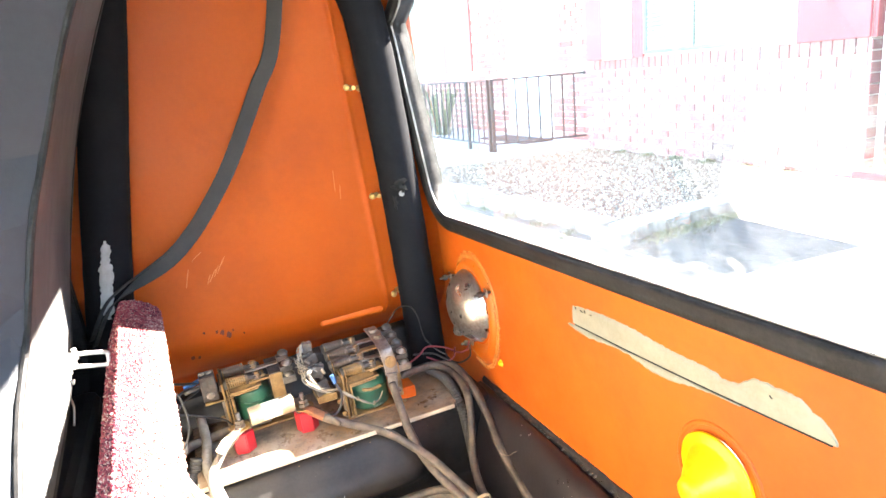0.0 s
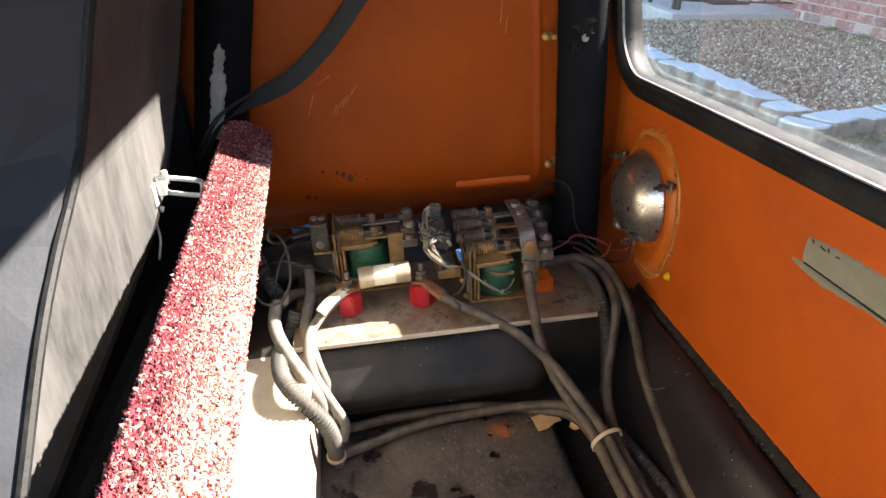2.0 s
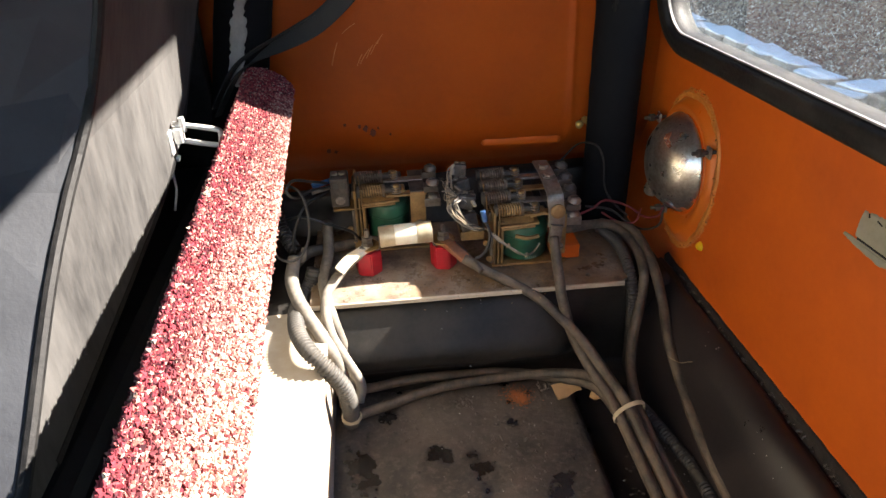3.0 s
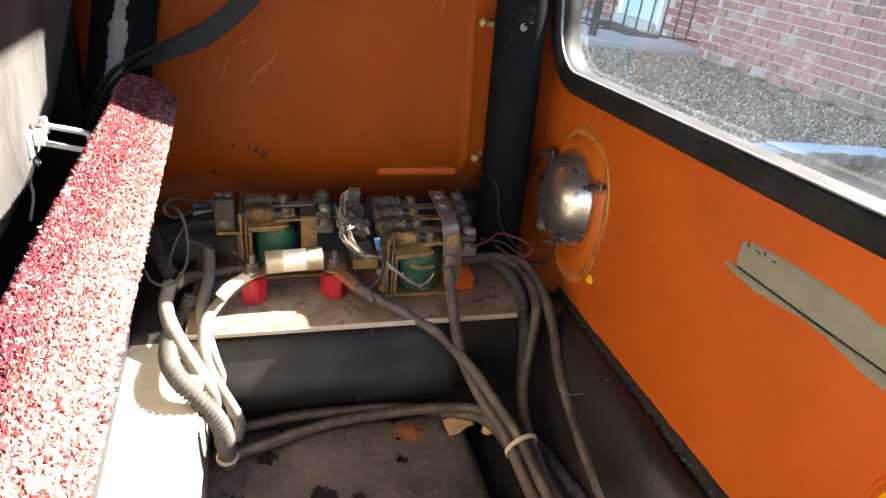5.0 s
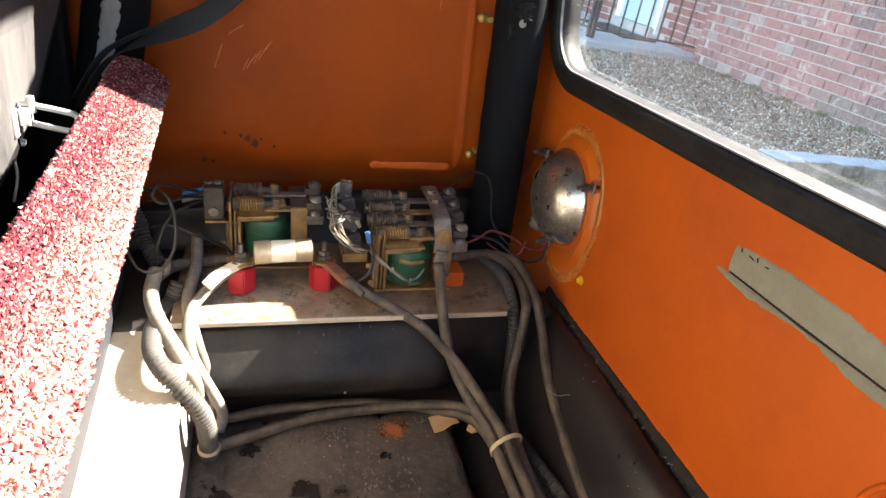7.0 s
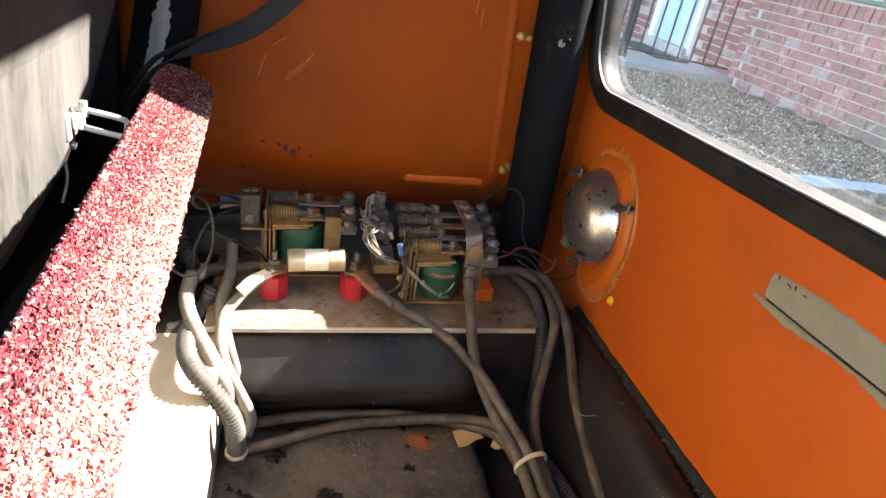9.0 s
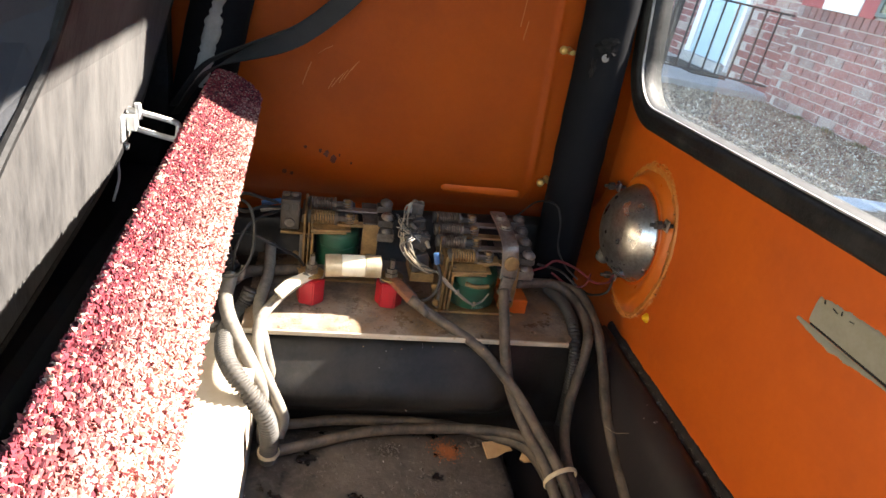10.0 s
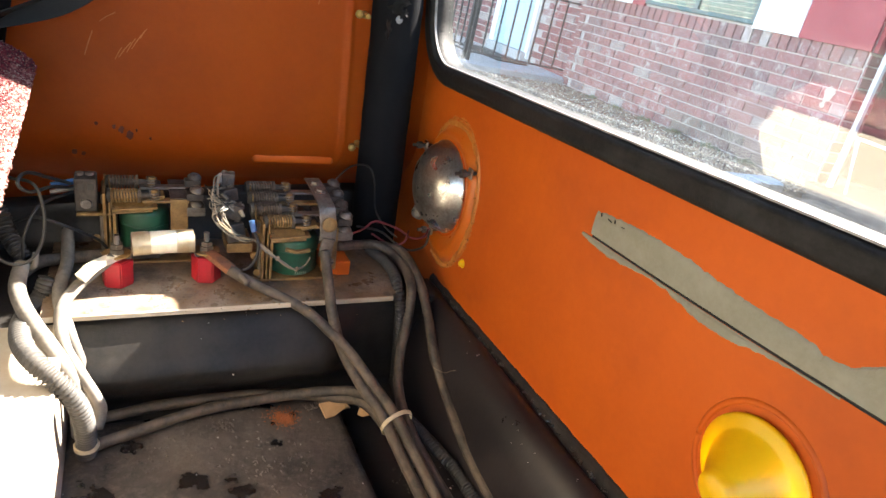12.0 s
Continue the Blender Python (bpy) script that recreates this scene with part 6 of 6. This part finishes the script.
for k in range(60):
    a, h = rnd.uniform(0, 6.28), rnd.uniform(0.35, 0.72)
    tip = Vector((2.95 + math.cos(a) * rnd.uniform(0.1, 0.4), 7.3 + math.sin(a) * rnd.uniform(0.1, 0.4), 0.05 + h))
    b = Vector((2.95 + 0.05 * math.cos(a), 7.3 + 0.05 * math.sin(a), 0.05))
    part("leaf", sweep([b, b.lerp(tip, 0.5) + Vector((0, 0, 0.06)), tip], 0.01, 6, 0.15, flat=(0.022, 0.004, (math.sin(a), -math.cos(a), 0))), LEAF, plant)

# ---- porch and railing ----
solid("pavement", box((2.33, 4.68, -0.05), (3.5, 8.5, 0.15), 0.012), CONCRETE, "grey concrete porch slab with worn edge", "porch", "structure", frame_of=ONE)
mat = thing("door_mat", (3.1, 5.7, 0.15), "dark flat mat on the porch", "mat", frame_of=ONE)
part("mat", box((2.95, 5.2, 0.15), (3.3, 6.2, 0.165), 0.004), RUBBER, mat)


def railing(p, q, n, posts, label):
    t = thing("railing", p, label, "railing", "porch railings", frame_of=ONE)
    p, q = Vector(p), Vector(q)
    d = (q - p)
    for z, r in ((0.805, 0.014), (0.225, 0.011)):
        part("rail", box((0, -r, z - 0.008), (d.length, r, z + 0.008), 0.002, m=Matrix.Translation((p.x, p.y, 0)) @ Matrix.Rotation(math.atan2(d.y, d.x), 4, "Z")), IRON, t)
    for k in range(1, n):
        b = p + d * k / n
        part("baluster", box((b.x - 0.006, b.y - 0.006, 0.225), (b.x + 0.006, b.y + 0.006, 0.8)), IRON, t)
    for s in posts:
        b = p + d * s
        part("post", box((b.x - 0.0145, b.y - 0.0145, 0.15), (b.x + 0.0145, b.y + 0.0145, 0.812)), IRON, t)
    return t


railing((2.47, 4.88, 0.15), (3.36, 4.69, 0.15), 8, (0,), "black iron railing at the porch end")
railing((2.45, 4.92, 0.15), (2.44, 7.9, 0.15), 24, (0.0, 0.155, 0.55, 1.0), "long black iron railing along the porch")

# ---- house ----
WX = 3.40
house = thing("house", (WX, 4.0, 0.0), "brick bungalow with red panels and white shutters", "house", frame_of=ONE)
wallp = part("wall", box((WX + 0.004, 1.9315, 0.0), (WX + 0.2, 4.72, 3.05)), MORTAR, house, "brick wall with pale mortar")
wall2 = part("wall", box((WX + 0.104, 4.72, 0.0), (WX + 0.3, 13, 3.05)), MORTAR, house, "brick wall with pale mortar")
part("wall", box((WX + 0.012, 4.70, 0.0), (WX + 0.2, 4.719, 3.05)), MORTAR, house)
roof = bmesh.new()
rv = [roof.verts.new(v) for v in ((2.95, -9, 3.06), (2.95, 14, 3.06), (7, 14, 4.7), (7, -9, 4.7), (2.95, -9, 3.16), (2.95, 14, 3.16), (7, 14, 4.8), (7, -9, 4.8), (11, 14, 3.06), (11, -9, 3.06), (11, 14, 3.16), (11, -9, 3.16))]
for f in ((0, 1, 2, 3), (7, 6, 5, 4), (0, 4, 5, 1), (0, 3, 7, 4), (1, 5, 6, 2), (3, 2, 8, 9), (7, 11, 10, 6), (9, 8, 10, 11), (3, 9, 11, 7), (2, 6, 10, 8)):
    roof.faces.new([rv[k] for k in f])
part("roof", roof, ROOFM, house, "low brown shingle roof")


def window(y0, y1, z0, z1, x):
    w = part("window", box((x - 0.02, y0, z0), (x + 0.05, y1, z0 + 0.03), 0.004), FRAMEM, house, "teal framed window with drawn blind")
    for lo, hi in (((y0, z0 + 0.03), (y0 + 0.035, z1)), ((y1 - 0.035, z0 + 0.03), (y1, z1)), (((y0 + y1) / 2 - 0.02, z0 + 0.03), ((y0 + y1) / 2 + 0.02, z1))):
        part("frame", box((x - 0.02, lo[0], lo[1]), (x + 0.03, hi[0], hi[1]), 0.003), FRAMEM, w)
    glass_part("pane", pane_sheet([(y0 + 0.03, z0 + 0.03), (y1 - 0.03, z0 + 0.03), (y1 - 0.03, z1), (y0 + 0.03, z1)], lambda a, b, o: Vector((x - 0.014 + o, a, b)), 0.004), HOUSEGLASS, w)
    # no room is built: a dark sheet gives the gloom between the slats
    part("backing", box((x + 0.06, y0 + 0.01, z0 + 0.01), (x + 0.075, y1 - 0.01, z1)), DARK, w, "dark sheet standing in for the unlit room")
    slat = None
    for k in range(int((z1 - z0) / 0.032)):
        z = z0 + 0.05 + 0.032 * k
        if slat is None:
            slat = part("slat", box((x - 0.007, y0 + 0.036, z - 0.0125), (x + 0.002, y1 - 0.036, z + 0.0125), 0.0), BLIND, w)
            z_first = z
        else:
            c = slat.copy()
            scene.collection.objects.link(c)
            c.location.z = z - z_first


window(2.77, 3.88, 0.92, 2.0, WX)
window(8.85, 10.1, 0.9, 2.0, WX + 0.1)
for y0, y1, x in ((4.03, 4.43, WX), (2.41, 2.77, WX), (8.38, 8.85, WX + 0.1), (10.1, 10.5, WX + 0.1)):
    sh_ = part("shutter", box((x - 0.028, y0, 0.9), (x - 0.004, y1, 2.0), 0.004), WHITE, house, "white painted shutter")
for y0, y1, x in ((4.43, 4.7, WX), (3.88, 4.03, WX), (1.929, 2.41, WX), (7.44, 8.38, WX + 0.1)):
    part("panel", box((x - 0.02, y0, 0.9), (x - 0.001, y1, 2.3), 0.003), REDPAINT, house, "dull red painted panel")
dr = part("door", box((WX + 0.09, 5.62, 0.24), (WX + 0.13, 6.34, 2.1), 0.004), DOORM, house, "pale blue panelled door")
for z0, z1 in ((0.35, 0.95), (1.05, 1.95)):
    for y0, y1 in ((5.7, 5.94), (6.02, 6.26)):
        part("door_panel", box((WX + 0.083, y0, z0), (WX + 0.0895, y1, z1), 0.003), DOORM, dr)
part("threshold", box((WX + 0.02, 5.58, 0.15), (WX + 0.13, 6.4, 0.238), 0.004), CONCRETE, dr)
for y0, y1 in ((5.56, 5.62), (6.34, 6.44)):
    part("jamb", box((WX + 0.07, y0, 0.18), (WX + 0.125, y1, 2.16), 0.004), WHITE, dr, "white door frame")
part("carport_floor", box((WX - 0.1, -4.4, 0.0), (4.88, 1.918, 0.15), 0.006), DARK, house, "dark raised floor of the carport")
part("carport_post", box((WX - 0.014, 1.822, 0.15), (WX + 0.014, 1.85, 3.05), 0.003), GALV, house, "white carport post")
part("panel", box((WX + 0.001, 1.9, 0.9), (WX + 0.198, 1.928, 2.3), 0.003), REDPAINT, house, "dull red painted panel")
horse = thing("trestle", (WX, 1.7, 0.15), "white tubular trestle standing in the carport", "trestle", frame_of=ONE)
part("rail", rod((WX, 1.812, 0.452), (WX + 0.02, 1.3, 0.43), 0.009, seg=10), GALV, horse)
for y0, y1, x in ((1.8, 1.745, 0.03), (1.785, 1.71, -0.03), (1.36, 1.33, 0.04), (1.35, 1.3, -0.02)):
    part("leg", rod((WX, y0, 0.45), (WX + x, y1, 0.15), 0.006, seg=8), GALV, horse)
part("carport_wall", box((0.7, -4.6, 0.0), (4.9, -4.45, 3.05)), DARK, house, "dark boarded end of the carport")
part("carport_wall", box((4.9, -9, 0.0), (5.0, 13, 3.05)), DARK, house, "dark boarded back of the carport")

# bricks: the course below the window is set on edge
C, L = 0.07, 0.195


def brick_mesh(l, h, d, name):
    return mesh_of(name, box((0, 0, 0), (d, l, h), 0.0), BRICK)


full, rowlock, mossy = brick_mesh(L - 0.009, C - 0.009, 0.03, "brick"), brick_mesh(0.066, 0.09, 0.034, "rowlock_brick"), brick_mesh(L - 0.009, C - 0.009, 0.03, "mossy_brick")
mossy.materials[0] = MOSSY
base_h = BASES[house.name]


def brick(me, x, y, z):
    b = new("brick", me)
    b.parent = wallp
    b.location = Vector((x, y, z)) - base_h
    return b


for k in range(11):
    z, y = 0.042 + C * k, 1.94 - (L / 2 if k % 2 else 0)
    while y < 4.70:
        if y >= 1.94 and y + L <= 4.72:
            # algae on the lowest bricks near the carport
            brick(mossy if k < 3 and y < 3.1 + 0.5 * noise.noise(Vector((y * 3, k, 0))) else full, WX - 0.003 + rnd.uniform(-0.002, 0.002), y, z)
        else:
            b = brick(full, WX - 0.003, max(y, 1.94), z)
            b.scale.y = 0.46
            if y + L > 4.72:
                b.location.y = 4.625 - base_h.y
        y += L
for k in range(37):
    brick(rowlock, WX - 0.008 + rnd.uniform(-0.002, 0.002), 1.945 + 0.0752 * k, 0.812)


def far_bricks(name, x, y0, y1, z0, z1, holes, parent):
    v, f = [], []
    k, z = 0, z0
    while z < z1:
        y = y0 - (L / 2 if k % 2 else 0)
        while y < y1:
            a, b = max(y, y0), min(y + L - 0.011, y1)
            if b - a > 0.03 and not any(h0 < (a + b) / 2 < h1 and g0 < z + 0.03 < g1 for h0, h1, g0, g1 in holes):
                n, o = len(v), rnd.uniform(-0.002, 0.002)
                v += [(x + o, a, z), (x + o, b, z), (x + o, b, z + C - 0.011), (x + o, a, z + C - 0.011), (x + 0.02, a, z), (x + 0.02, b, z), (x + 0.02, b, z + C - 0.011), (x + 0.02, a, z + C - 0.011)]
                f += [(n, n + 3, n + 2, n + 1), (n, n + 1, n + 5, n + 4), (n + 3, n + 7, n + 6, n + 2), (n, n + 4, n + 7, n + 3), (n + 1, n + 2, n + 6, n + 5)]
            y += L
        z, k = z + C, k + 1
    m = bpy.data.meshes.new(name)
    m.from_pydata([tuple(Vector(p) - base_h) for p in v], [], f)
    m.materials.append(BRICKS)
    ob = new(name, m)
    ob.parent = parent
    return tagged(ob, "red bricks with pale joints", kind="stuff")


far_bricks("bricks", WX - 0.003, 1.94, 4.71, 0.902, 3.04, [(1.94, 4.7, 0.85, 2.3)], wallp)
# the wall turns the corner into the carport
v, f = [], []
for k in range(12):
    x = WX + 0.004 - (L / 2 if k % 2 else 0)
    while x < WX + 0.15:
        a, b, z = max(x, WX + 0.004), min(x + L - 0.011, WX + 0.198), 0.15 + 0.062 * k
        n = len(v)
        v += [(a, 1.921, z), (b, 1.921, z), (b, 1.921, z + 0.052), (a, 1.921, z + 0.052), (a, 1.932, z), (b, 1.932, z), (b, 1.932, z + 0.052), (a, 1.932, z + 0.052)]
        f += [(n, n + 1, n + 2, n + 3), (n, n + 4, n + 5, n + 1), (n + 3, n + 2, n + 6, n + 7), (n, n + 3, n + 7, n + 4), (n + 1, n + 5, n + 6, n + 2)]
        x += L
me = bpy.data.meshes.new("corner_bricks")
me.from_pydata([tuple(Vector(p) - base_h) for p in v], [], f)
me.materials.append(BRICKS)
corner_bricks = new("corner_bricks", me)
corner_bricks.parent = wallp
tagged(corner_bricks, "red bricks with pale joints", kind="stuff")
loop = [(2.075, 0.685), (2.05, 0.67), (2.03, 0.65), (2.055, 0.6), (2.075, 0.585), (2.07, 0.56), (2.085, 0.55), (2.1, 0.565), (2.09, 0.6), (2.105, 0.65)]
patch = part("paint_patch", sheet([loop], lambda a, b, o: Vector((WX - 0.0065 - o, a, b)), 0.0012), FLAKE, wallp, "flake of pale green paint")
far_bricks("bricks", WX + 0.097, 4.73, 12.9, 0.078, 3.04, [(5.5, 6.46, 0, 2.2), (7.44, 10.5, 0.86, 2.3)], wall2)
